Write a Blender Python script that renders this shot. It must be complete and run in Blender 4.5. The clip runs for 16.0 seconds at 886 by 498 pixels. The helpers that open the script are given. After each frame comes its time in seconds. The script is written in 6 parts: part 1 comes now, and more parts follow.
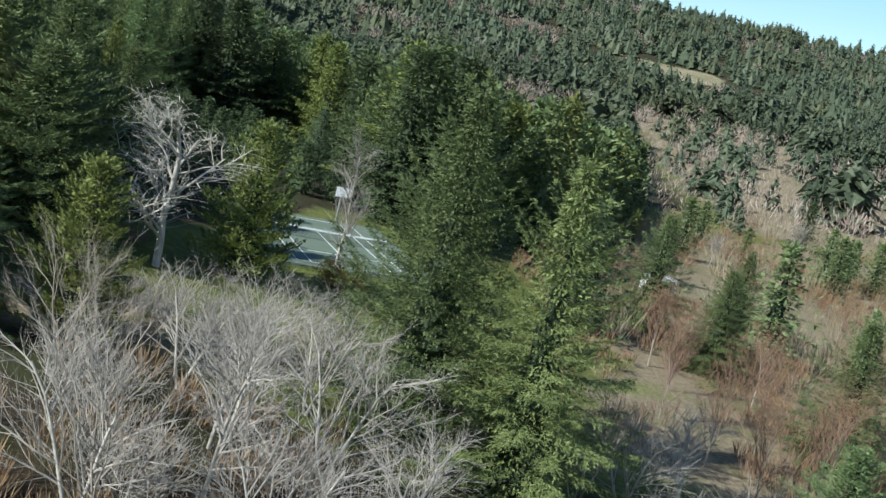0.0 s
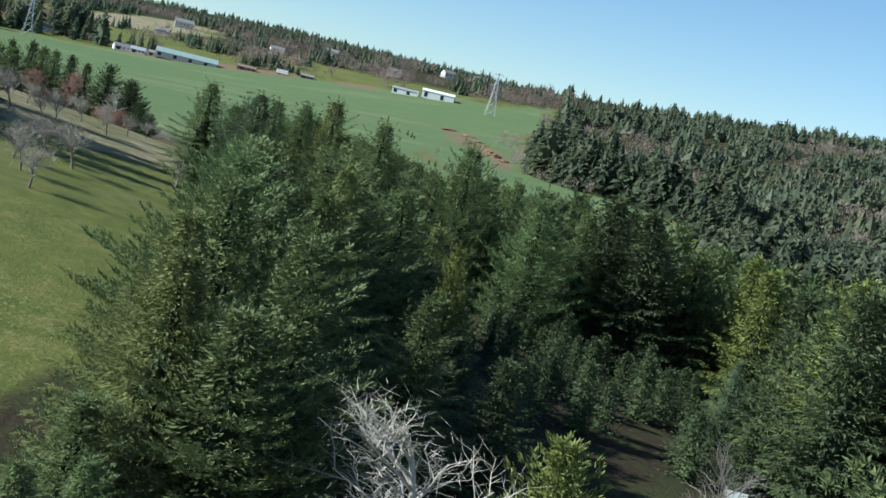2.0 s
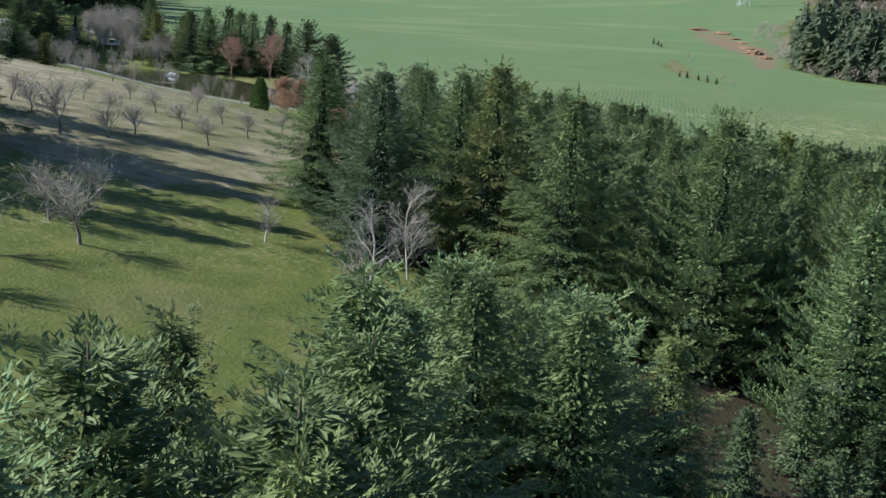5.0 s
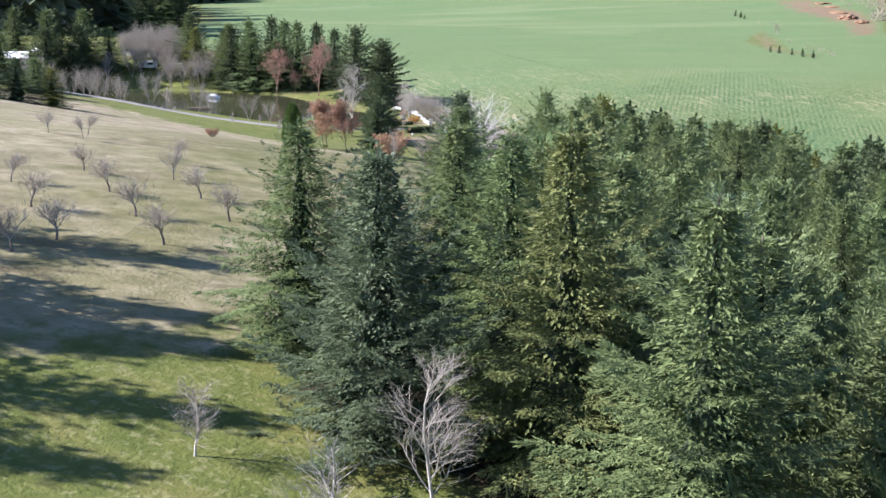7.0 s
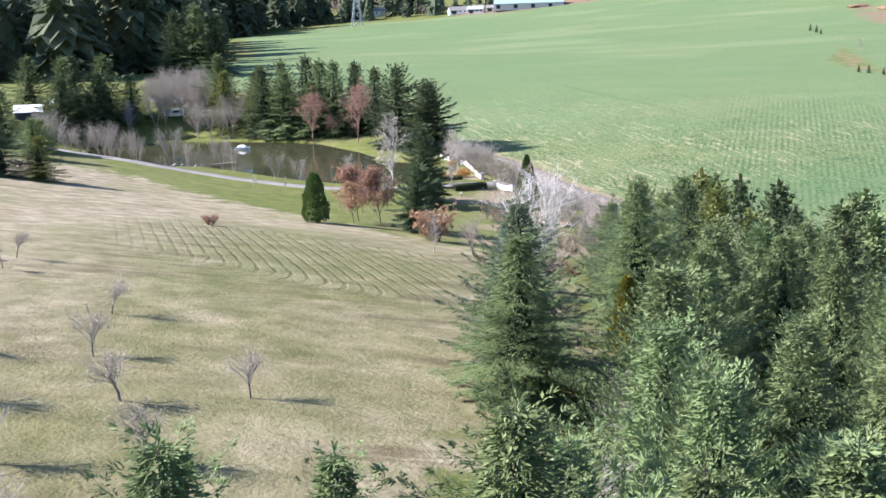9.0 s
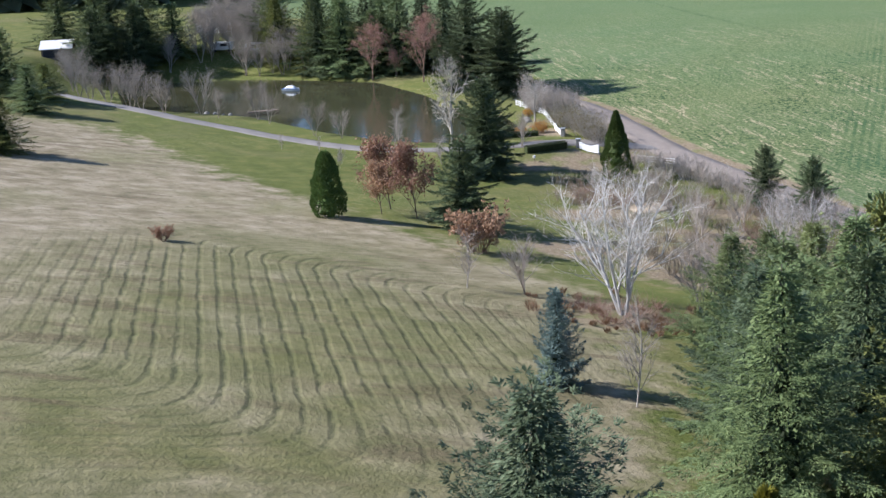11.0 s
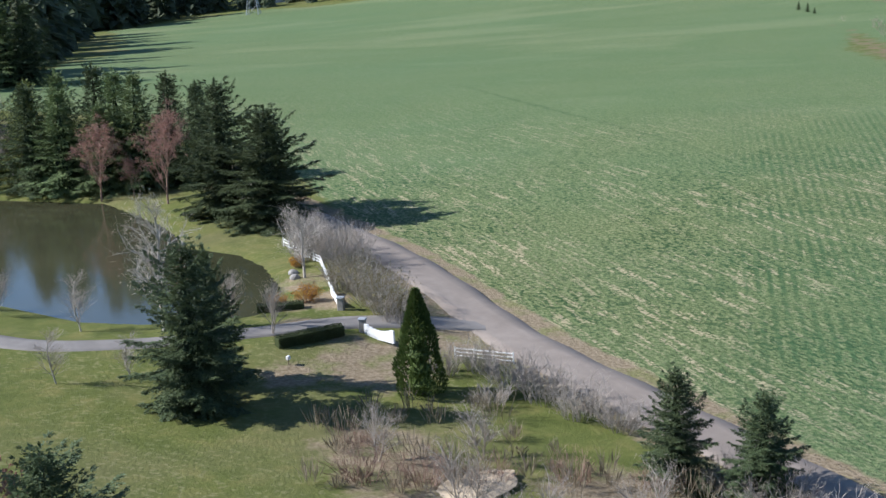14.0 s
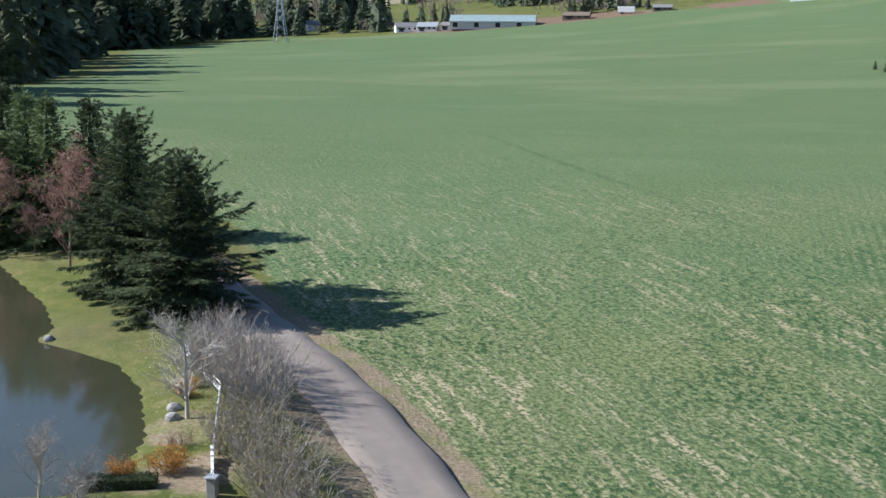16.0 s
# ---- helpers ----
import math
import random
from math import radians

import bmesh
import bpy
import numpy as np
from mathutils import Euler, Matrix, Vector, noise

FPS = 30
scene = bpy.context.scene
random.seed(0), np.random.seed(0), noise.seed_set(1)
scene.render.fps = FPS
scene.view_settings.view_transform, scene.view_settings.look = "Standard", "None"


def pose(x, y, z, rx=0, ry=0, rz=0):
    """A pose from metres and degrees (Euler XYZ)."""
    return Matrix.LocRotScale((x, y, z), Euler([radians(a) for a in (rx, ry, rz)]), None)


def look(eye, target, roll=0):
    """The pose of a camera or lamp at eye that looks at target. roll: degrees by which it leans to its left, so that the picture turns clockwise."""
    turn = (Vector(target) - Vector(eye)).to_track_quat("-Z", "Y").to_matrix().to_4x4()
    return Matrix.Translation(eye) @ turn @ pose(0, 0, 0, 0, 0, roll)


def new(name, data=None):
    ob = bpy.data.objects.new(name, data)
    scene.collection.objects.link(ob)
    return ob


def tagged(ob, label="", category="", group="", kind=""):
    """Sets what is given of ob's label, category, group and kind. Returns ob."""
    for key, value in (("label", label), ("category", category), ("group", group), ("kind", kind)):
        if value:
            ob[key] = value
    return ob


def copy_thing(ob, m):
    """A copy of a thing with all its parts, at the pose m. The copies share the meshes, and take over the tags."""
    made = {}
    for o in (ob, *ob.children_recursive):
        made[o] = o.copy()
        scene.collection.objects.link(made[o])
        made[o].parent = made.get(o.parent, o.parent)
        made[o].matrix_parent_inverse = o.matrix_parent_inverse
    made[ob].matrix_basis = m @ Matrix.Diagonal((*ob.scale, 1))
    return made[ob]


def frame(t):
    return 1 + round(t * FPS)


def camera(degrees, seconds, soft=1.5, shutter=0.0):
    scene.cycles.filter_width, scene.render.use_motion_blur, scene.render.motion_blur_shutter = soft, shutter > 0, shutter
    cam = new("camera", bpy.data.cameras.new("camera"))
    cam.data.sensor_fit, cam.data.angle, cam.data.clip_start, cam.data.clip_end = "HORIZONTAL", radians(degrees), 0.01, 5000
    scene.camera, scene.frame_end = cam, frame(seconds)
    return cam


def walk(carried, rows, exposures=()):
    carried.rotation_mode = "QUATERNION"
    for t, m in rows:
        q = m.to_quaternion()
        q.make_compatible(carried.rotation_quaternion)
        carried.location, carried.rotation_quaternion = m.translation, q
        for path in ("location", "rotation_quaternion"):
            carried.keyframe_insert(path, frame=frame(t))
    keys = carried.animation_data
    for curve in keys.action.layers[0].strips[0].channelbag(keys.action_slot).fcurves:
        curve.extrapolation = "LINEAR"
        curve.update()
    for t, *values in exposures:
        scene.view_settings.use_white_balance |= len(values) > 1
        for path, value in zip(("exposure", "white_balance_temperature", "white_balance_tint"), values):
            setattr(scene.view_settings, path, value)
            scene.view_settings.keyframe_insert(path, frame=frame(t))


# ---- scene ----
cam = camera(40.0, 16.0, soft=1.5)
PATH = [
    (0, (1.38, 1.778, 47.384), (1.39, 3.754, 47.07), 13.39),
    (0.5, (2.725, 9.695, 48.423), (2.62, 11.673, 48.146), 15.25),
    (1, (3.66, 18.017, 49.395), (3.331, 19.975, 49.152), 14.76),
    (1.5, (3.535, 26.337, 50.46), (2.941, 28.23, 50.208), 14.61),
    (2, (2.652, 34.496, 51.847), (1.854, 36.32, 51.656), 13.54),
    (2.5, (0.613, 43.254, 52.886), (-0.294, 45.027, 52.7), 12.9),
    (3, (-2.651, 52.365, 53.8), (-3.601, 54.118, 53.644), 11.73),
    (3.5, (-6.781, 61.583, 54.506), (-7.749, 63.323, 54.318), 10.54),
    (4, (-11.609, 70.488, 55.703), (-12.667, 72.165, 55.443), 8.71),
    (6.5, (-38.484, 115.715, 57.834), (-39.679, 117.238, 57.334), 1.6),
    (7, (-44.7, 123.569, 58.909), (-45.943, 125.077, 58.482), 0.3),
    (7.5, (-51.01, 131.533, 59.752), (-52.296, 132.963, 59.204), -1.2),
    (8, (-57.52, 140.0, 60.465), (-58.815, 141.426, 59.928), -2.2),
    (8.5, (-64.423, 148.303, 61.126), (-65.726, 149.741, 60.643), -3.0),
    (9, (-71.051, 156.553, 61.857), (-72.372, 158.002, 61.462), -2.0),
    (11.5, (-107.585, 207.945, 62.61), (-109.015, 209.232, 62.063), -3.5),
    (12, (-115.534, 218.263, 62.567), (-116.864, 219.675, 62.08), -3.3),
    (12.5, (-123.163, 228.722, 62.038), (-124.411, 230.224, 61.607), -3.4),
    (13, (-131.783, 239.225, 60.918), (-132.966, 240.775, 60.473), -2.9),
    (13.5, (-139.999, 250.041, 60.142), (-141.184, 251.596, 59.718), -2.4),
    (14, (-147.118, 260.957, 59.591), (-148.357, 262.468, 59.167), -3.0),
    (14.5, (-154.26, 272.068, 58.845), (-155.488, 273.589, 58.42), -3.2),
    (15, (-161.546, 283.481, 58.327), (-162.695, 285.051, 57.865), -3.0),
    (15.5, (-169.214, 294.452, 57.853), (-170.358, 296.029, 57.403), -1.8),
    (16, (-176.451, 306.786, 56.507), (-177.74, 308.272, 56.148), 0.3),
]
walk(cam, [(t, look(eye, target, roll)) for t, eye, target, roll in PATH],
     exposures=((0, 0.7, 5700, 2), (4.2, 0.62, 5600, 0), (6.3, 1.42, 5800, 17), (9.2, 1.7, 5800, 18), (11.3, 0.95, 5700, 16), (16, 0.8, 5700, 12)))

# ---- sky and sun ----
SUN_AWAY = Vector((0.79, 0.61, -0.70))          # the way the sunlight travels
world = bpy.data.worlds.new("world")
scene.world = world
world.use_nodes = True
wn = world.node_tree
sky = wn.nodes.new("ShaderNodeTexSky")
sky.sky_type = "NISHITA"
sky.sun_disc = False
sky.sun_elevation = radians(35)
sky.sun_rotation = math.atan2(-0.79, -0.61)
sky.altitude = 200
sky.air_density, sky.dust_density, sky.ozone_density = 1.0, 0.0, 3.0
wn.nodes["Background"].inputs["Strength"].default_value = 0.08
wn.links.new(sky.outputs["Color"], wn.nodes["Background"].inputs["Color"])
sun = new("sun", bpy.data.lights.new("sun", "SUN"))
sun.data.energy, sun.data.angle, sun.data.color = 5.0, radians(0.55), (1.0, 0.95, 0.86)
sun.matrix_world = look(-SUN_AWAY * 100, (0, 0, 0))


# ---- materials ----
class Nodes:
    """A material and short ways to wire its nodes."""

    def __init__(self, name):
        self.mat = bpy.data.materials.new(name)
        self.mat.use_nodes = True
        self.tree = self.mat.node_tree
        self.bsdf = self.tree.nodes["Principled BSDF"]
        self.out = self.tree.nodes["Material Output"]
        self.coord = None

    def add(self, kind):
        return self.tree.nodes.new(kind)

    def plug(self, a, b):
        self.tree.links.new(a, b)

    def where(self):
        if self.coord is None:
            self.coord = self.add("ShaderNodeNewGeometry").outputs["Position"]
        return self.coord

    def noise(self, scale, detail=4.0, rough=0.55, vec=None, stretch=None, turn=0.0):
        n = self.add("ShaderNodeTexNoise")
        n.inputs["Scale"].default_value, n.inputs["Detail"].default_value, n.inputs["Roughness"].default_value = scale, detail, rough
        v = vec or self.where()
        for turning, scaling in (((0, 0, radians(turn)), (1, 1, 1)), ((0, 0, 0), stretch)) if stretch else ():
            m = self.add("ShaderNodeMapping")
            m.inputs["Scale"].default_value = scaling
            m.inputs["Rotation"].default_value = turning
            self.plug(v, m.inputs["Vector"])
            v = m.outputs["Vector"]
        self.plug(v, n.inputs["Vector"])
        return n.outputs["Fac"]

    def ramp(self, fac, stops):
        r = self.add("ShaderNodeValToRGB")
        el = r.color_ramp.elements
        while len(el) < len(stops):
            el.new(0.5)
        for e, (p, c) in zip(el, stops):
            e.position, e.color = p, (*c, 1) if len(c) == 3 else c
        self.plug(fac, r.inputs["Fac"])
        return r.outputs["Color"]

    def mix(self, fac, a, b, kind="MIX"):
        m = self.add("ShaderNodeMix")
        m.data_type, m.blend_type = "RGBA", kind
        for socket, v in ((m.inputs[0], fac), (m.inputs[6], a), (m.inputs[7], b)):
            if isinstance(v, (int, float)):
                socket.default_value = v
            elif isinstance(v, tuple):
                socket.default_value = (*v, 1)
            else:
                self.plug(v, socket)
        return m.outputs[2]

    def math(self, op, a, b=0.5, c=0.0, clamp=False):
        m = self.add("ShaderNodeMath")
        m.operation, m.use_clamp = op, clamp
        for socket, v in ((m.inputs[0], a), (m.inputs[1], b), (m.inputs[2], c)):
            if isinstance(v, (int, float)):
                socket.default_value = v
            else:
                self.plug(v, socket)
        return m.outputs[0]

    def attr(self, name):
        a = self.add("ShaderNodeAttribute")
        a.attribute_name = name
        return a.outputs["Fac"]

    def bump(self, height, strength=0.4, distance=0.05):
        b = self.add("ShaderNodeBump")
        b.inputs["Strength"].default_value, b.inputs["Distance"].default_value = strength, distance
        self.plug(height, b.inputs["Height"])
        self.plug(b.outputs["Normal"], self.bsdf.inputs["Normal"])

    def done(self, color, rough=0.8, metal=0.0, spec=0.3):
        b = self.bsdf.inputs
        if isinstance(color, tuple):
            b["Base Color"].default_value = (*color, 1)
        else:
            self.plug(color, b["Base Color"])
        b["Roughness"].default_value, b["Metallic"].default_value = rough, metal
        b["Specular IOR Level"].default_value = spec
        return self.mat


def foliage(name, dark, light, tip, gloss=0.55, patch=False, thin=0.16):
    """Needles or leaves: each spray has its own green, each tree its own cast; a little light passes through."""
    n = Nodes(name)
    isle = n.add("ShaderNodeNewGeometry").outputs["Random Per Island"]
    c = n.ramp(isle, [(0.0, tuple(0.5 * (a + b) for a, b in zip(dark, light))), (0.6, light), (1.0, tuple(0.45 * a + 0.55 * b for a, b in zip(light, tip)))])
    own = n.add("ShaderNodeObjectInfo").outputs["Random"]
    hsv = n.add("ShaderNodeHueSaturation")
    n.plug(c, hsv.inputs["Color"])
    n.plug(n.math("MULTIPLY_ADD", own, 0.024, 0.488), hsv.inputs["Hue"])
    n.plug(n.math("MULTIPLY_ADD", own, 0.36, 0.88), hsv.inputs["Value"])
    col = n.mix(n.math("MULTIPLY", n.ramp(n.noise(0.7, 3), [(0.45, (0, 0, 0)), (0.7, (1, 1, 1))]), 0.5), hsv.outputs["Color"], (dark[0] * 1.2, dark[1] * 1.1, dark[2] * 0.9))
    if patch:
        col = n.mix(n.ramp(n.noise(0.016, 3), [(0.5, (0, 0, 0)), (0.62, (0.6, 0.6, 0.6))]), col, (0.165, 0.165, 0.085))
        col = n.mix(n.ramp(n.noise(0.11, 2), [(0.4, (0, 0, 0)), (0.6, (0.45, 0.45, 0.45))]), col, tuple(v * 0.6 for v in dark))
    n.done(col, gloss, 0, 0.1)
    tr = n.add("ShaderNodeBsdfTranslucent")
    n.plug(col, tr.inputs["Color"])
    mx = n.add("ShaderNodeMixShader")
    mx.inputs[0].default_value = thin
    n.plug(n.bsdf.outputs[0], mx.inputs[1])
    n.plug(tr.outputs[0], mx.inputs[2])
    n.plug(mx.outputs[0], n.out.inputs["Surface"])
    return n.mat


def bark(name, a, b, scale=3.0):
    n = Nodes(name)
    f = n.noise(scale, 5, 0.65, stretch=(1, 1, 0.35))
    own = n.add("ShaderNodeObjectInfo").outputs["Random"]
    c = n.mix(n.math("MULTIPLY", own, 0.5), n.ramp(f, [(0.3, a), (0.7, b)]), tuple(v * 0.8 for v in a))
    n.bump(n.noise(scale * 4, 4), 0.5, 0.03)
    return n.done(c, 0.9)


def plain(name, color, rough=0.7, vary=0.15, scale=2.0, metal=0.0, spec=0.3, bump=0.0):
    n = Nodes(name)
    f = n.noise(scale, 5, 0.6)
    lo, hi = tuple(c * (1 - vary) for c in color), tuple(min(1, c * (1 + vary)) for c in color)
    c = n.ramp(f, [(0.3, lo), (0.7, hi)])
    c = n.mix(n.math("MULTIPLY", n.noise(scale * 9, 3), 0.35), c, tuple(v * 0.7 for v in color))
    if bump:
        n.bump(n.noise(scale * 12, 4), bump, 0.02)
    return n.done(c, rough, metal, spec)


M = {}
M["fir"] = foliage("fir_needles", (0.046, 0.068, 0.028), (0.138, 0.175, 0.07), (0.265, 0.3, 0.128))
M["olivefir"] = foliage("olive_fir_needles", (0.062, 0.08, 0.028), (0.178, 0.2, 0.074), (0.31, 0.325, 0.13))
# a darkened copy of the fir needles: missing crown shade put into colour
M["shadefir"] = foliage("shade_toned_fir_needles", (0.034, 0.05, 0.024), (0.085, 0.11, 0.052), (0.16, 0.185, 0.09))
M["spruce"] = foliage("blue_spruce_needles", (0.042, 0.066, 0.036), (0.135, 0.178, 0.098), (0.27, 0.325, 0.2))
M["bluespruce"] = foliage("pale_blue_needles", (0.06, 0.09, 0.08), (0.135, 0.19, 0.17), (0.27, 0.345, 0.31))
M["yellowfir"] = foliage("yellow_fir_needles", (0.07, 0.084, 0.024), (0.178, 0.2, 0.058), (0.3, 0.315, 0.11))
M["pine"] = foliage("pine_needles", (0.056, 0.084, 0.036), (0.155, 0.198, 0.082), (0.275, 0.32, 0.145))
M["thuja"] = foliage("arborvitae_sprays", (0.045, 0.075, 0.02), (0.10, 0.15, 0.042), (0.18, 0.235, 0.07))
M["golden"] = foliage("golden_cypress_sprays", (0.10, 0.10, 0.015), (0.20, 0.19, 0.03), (0.30, 0.27, 0.05))
M["russet"] = foliage("withered_oak_leaves", (0.2, 0.115, 0.072), (0.33, 0.2, 0.13), (0.44, 0.3, 0.21), 0.75)
M["orange"] = foliage("orange_shrub_leaves", (0.25, 0.13, 0.03), (0.42, 0.22, 0.05), (0.50, 0.32, 0.09), 0.75)
M["brush"] = foliage("dry_shrub_leaves", (0.10, 0.09, 0.04), (0.20, 0.17, 0.08), (0.28, 0.26, 0.14), 0.8)
M["hedge"] = foliage("clipped_hedge_leaves", (0.029, 0.039, 0.018), (0.052, 0.065, 0.026), (0.091, 0.104, 0.039))
# conifer core: the darkness between boughs is painted in here
M["inner"] = bark("painted_inner_shade", (0.024, 0.034, 0.016), (0.045, 0.06, 0.028))
M["bark"] = bark("brown_bark", (0.10, 0.075, 0.055), (0.19, 0.15, 0.115))
M["greybark"] = bark("grey_bark", (0.34, 0.30, 0.25), (0.58, 0.53, 0.46))
M["birch"] = bark("pale_birch_bark", (0.45, 0.42, 0.38), (0.72, 0.69, 0.64))
M["twig"] = bark("grey_twigs", (0.27, 0.235, 0.2), (0.45, 0.40, 0.345))
M["browntwig"] = bark("brownish_twigs", (0.24, 0.195, 0.155), (0.42, 0.36, 0.29))
M["redtwig"] = bark("reddish_twigs", (0.20, 0.125, 0.09), (0.34, 0.225, 0.165))
M["darktwig"] = bark("dark_orchard_wood", (0.12, 0.095, 0.08), (0.24, 0.20, 0.17))
M["white"] = plain("white_paint", (0.78, 0.77, 0.74), 0.6, 0.06)
M["grey"] = plain("grey_metal", (0.42, 0.43, 0.44), 0.5, 0.12, metal=0.3)
M["teal"] = plain("teal_roof_sheet", (0.27, 0.34, 0.325), 0.6, 0.12, 0.3)
M["shingle"] = plain("grey_shingles", (0.22, 0.21, 0.20), 0.9, 0.2, 1.5, bump=0.3)
M["siding"] = plain("pale_siding", (0.55, 0.52, 0.47), 0.8, 0.08)
M["brownwood"] = plain("weathered_wood", (0.20, 0.15, 0.11), 0.9, 0.25, 1.2, bump=0.3)
M["court"] = plain("green_court_paint", (0.135, 0.165, 0.12), 0.85, 0.12, 0.5)
M["blue"] = plain("blue_paint", (0.08, 0.16, 0.36), 0.5, 0.1)
M["dark"] = plain("dark_opening", (0.03, 0.03, 0.035), 0.7, 0.1)
M["stone"] = plain("field_stone", (0.30, 0.28, 0.25), 0.9, 0.25, 2.0, bump=0.5)
M["dirt"] = plain("brown_dirt", (0.22, 0.13, 0.075), 0.95, 0.3, 0.4, bump=0.5)
M["steel"] = plain("galvanised_steel", (0.50, 0.52, 0.54), 0.45, 0.08, metal=0.6)

# ---- the lie of the land ----
SWELL = [29.27, -0.16, 3.64, 3.05, 5.61, 6.06, -6.06, -3.92, 6.87, 4.85, -1.65, -4.17, 3.09, 2.42, 5.18, 7.3, -4.58, -4.55, 4.44, 1.64, 0.97, -3.92, -2.39, 0.8, 2.11, -2.01, -1.03, 0.18, 2.42, -10.26, -9.34, 13.46, -4.16, 2.02, 0.12, -16.12, -1.69, -14.56, 1.45, 0.83]
CENTRES = [(x, y, 75) for x in (-330, -240, -150, -60, 40) for y in (60, 150, 240, 330, 420)]
CENTRES += [(x, y, 300) for x in (-800, -450, -100, 250) for y in (100, 500, 900)]
POND = [(-392, 350), (-361, 335), (-342, 337), (-319, 342), (-287, 338), (-267, 338.5), (-258, 342), (-249, 351), (-249, 356),
        (-256, 364), (-268, 372), (-277, 375.5), (-285, 375.5), (-291, 375), (-294, 379), (-306, 385), (-335, 395), (-362, 388), (-378, 381), (-392, 367)]
ROAD = [(-90, 300), (-125, 317), (-152, 331), (-178, 344.5), (-200, 354.5), (-220, 363), (-240, 374), (-257, 383), (-275, 391), (-300, 402), (-340, 420)]
DRIVE = [(-420, 318), (-380, 316), (-350, 317), (-315, 320.5), (-298, 325), (-274, 327), (-260, 330), (-250, 338), (-243, 347), (-238.5, 354), (-232, 362), (-226, 367)]
WATER = 23.3


def inside(x, y, pts):
    """Which of the places lie within a polygon."""
    x, y = np.asarray(x, float), np.asarray(y, float)
    hit = np.zeros(x.shape, bool)
    for (x0, y0), (x1, y1) in zip(pts, pts[1:] + pts[:1]):
        cut = (y0 > y) != (y1 > y)
        hit ^= cut & (x < (x1 - x0) * (y - y0) / ((y1 - y0) or 1e-9) + x0)
    return hit


def off_line(x, y, pts):
    """The distance of places from a line of points."""
    x, y = np.asarray(x, float), np.asarray(y, float)
    best = np.full(x.shape, 1e9)
    for (x0, y0), (x1, y1) in zip(pts, pts[1:]):
        dx, dy = x1 - x0, y1 - y0
        s = np.clip(((x - x0) * dx + (y - y0) * dy) / (dx * dx + dy * dy), 0, 1)
        best = np.minimum(best, np.hypot(x - x0 - s * dx, y - y0 - s * dy))
    return best


def ease(a, b, v):
    s = np.clip((np.asarray(v, float) - a) / (b - a), 0, 1)
    return s * s * (3 - 2 * s)


def ground(x, y):
    """The ground's height."""
    x, y = np.asarray(x, float), np.asarray(y, float)
    yy = np.clip(y, -400, 2500)
    h = SWELL[0] + SWELL[1] * np.clip(x, -2500, 1500) / 100 + SWELL[2] * yy / 100
    for (cx, cy, s), a in zip(CENTRES, SWELL[3:]):
        h = h + a * np.exp(-((x - cx) ** 2 + (y - cy) ** 2) / (2 * s * s))
    # the long ridge across the valley
    h = h + 45 * np.exp(-(((x - 500) / 900) ** 2 + ((y - 1700) / 500) ** 2))
    h = h + 30 * np.exp(-(((x + 1500) / 700) ** 2 + ((y - 2300) / 500) ** 2))
    h = h + 34 * ease(780, 1450, y)
    h = h - 110 * ease(2700, 4200, y)
    # the gentle fall towards the south
    h = h + 0.0197 * (-0.53 * (x + 11.6) + 0.85 * (y - 70.5)) * (1 - ease(110, 160, y)) * (1 - ease(60, 160, np.abs(x)))
    shore = off_line(x, y, POND + POND[:1])
    wet = inside(x, y, POND)
    bank = WATER + 0.35 + 0.06 * shore
    h = np.where(wet, WATER + 0.35 - 0.55 * ease(0, 2.6, shore) - 1.2 * ease(2, 12, shore), np.where(shore < 25, h + (bank - h) * (1 - ease(2, 25, shore)), h))
    # the level ground of the tennis court
    a, b = (x + 8.2) * 0.94 + (y - 107.5) * 0.34, -(x + 8.2) * 0.34 + (y - 107.5) * 0.94
    flat = (1 - ease(7.6, 14, np.abs(a))) * (1 - ease(12, 20, np.abs(b)))
    return h + (28.7 - h) * flat


def up(x, y):
    return float(ground(x, y))


def mesh(name, verts, faces, material, smooth=False):
    me = bpy.data.meshes.new(name)
    me.from_pydata([tuple(v) for v in verts] if not hasattr(verts, "tolist") else verts.tolist(), [], faces if not hasattr(faces, "tolist") else faces.tolist())
    if material:
        me.materials.append(material)
    if smooth:
        me.polygons.foreach_set("use_smooth", [True] * len(me.polygons))
    me.update()
    return me


def part(name, me, parent, label=""):
    ob = new(name, me)
    ob.parent = parent
    return tagged(ob, label)


# zones of the ground
CROP = [(-80, 299), (-125, 321), (-152, 335), (-178, 349), (-200, 359), (-220, 367), (-240, 378.5), (-257, 387.5), (-272, 393), (-285, 402), (-318, 424), (-400, 450), (-470, 430), (-520, 479),
        (-624, 615), (-814, 750), (-815, 846), (-753, 868), (-718, 887), (-648, 949), (-612, 993), (-538, 1046), (-481, 1103), (-447, 1112), (-413, 1150), (-353, 991), (-344, 918), (-290, 800), (-244, 674), (-207, 646), (-160, 637), (-130, 600), (-110, 540), (-80, 440), (-20, 350), (0, 300)]
ORCHARD = [(-101, 165), (-103, 190), (-115, 207), (-130, 240), (-149, 262), (-172, 280), (-205, 286), (-250, 292), (-300, 300), (-340, 285), (-330, 240), (-260, 160), (-140, 132)]
HOLLOW = [(8, 78), (14, 100), (8, 128), (20, 170), (34, 240), (60, 300), (160, 320), (260, 150), (200, 40), (60, 40)]
WOODS = [(-56, 150), (-64, 162), (-80, 167), (-92, 168), (-99, 180), (-97, 196), (-104, 210), (-112, 224), (-119, 240), (-126, 248), (-136, 258), (-143, 264), (-148, 275), (-130, 300), (-90, 292), (-40, 280), (50, 330), (34, 240), (16, 165), (6, 136),
         (-8, 130), (-30, 118), (-40, 112), (-50, 122)]
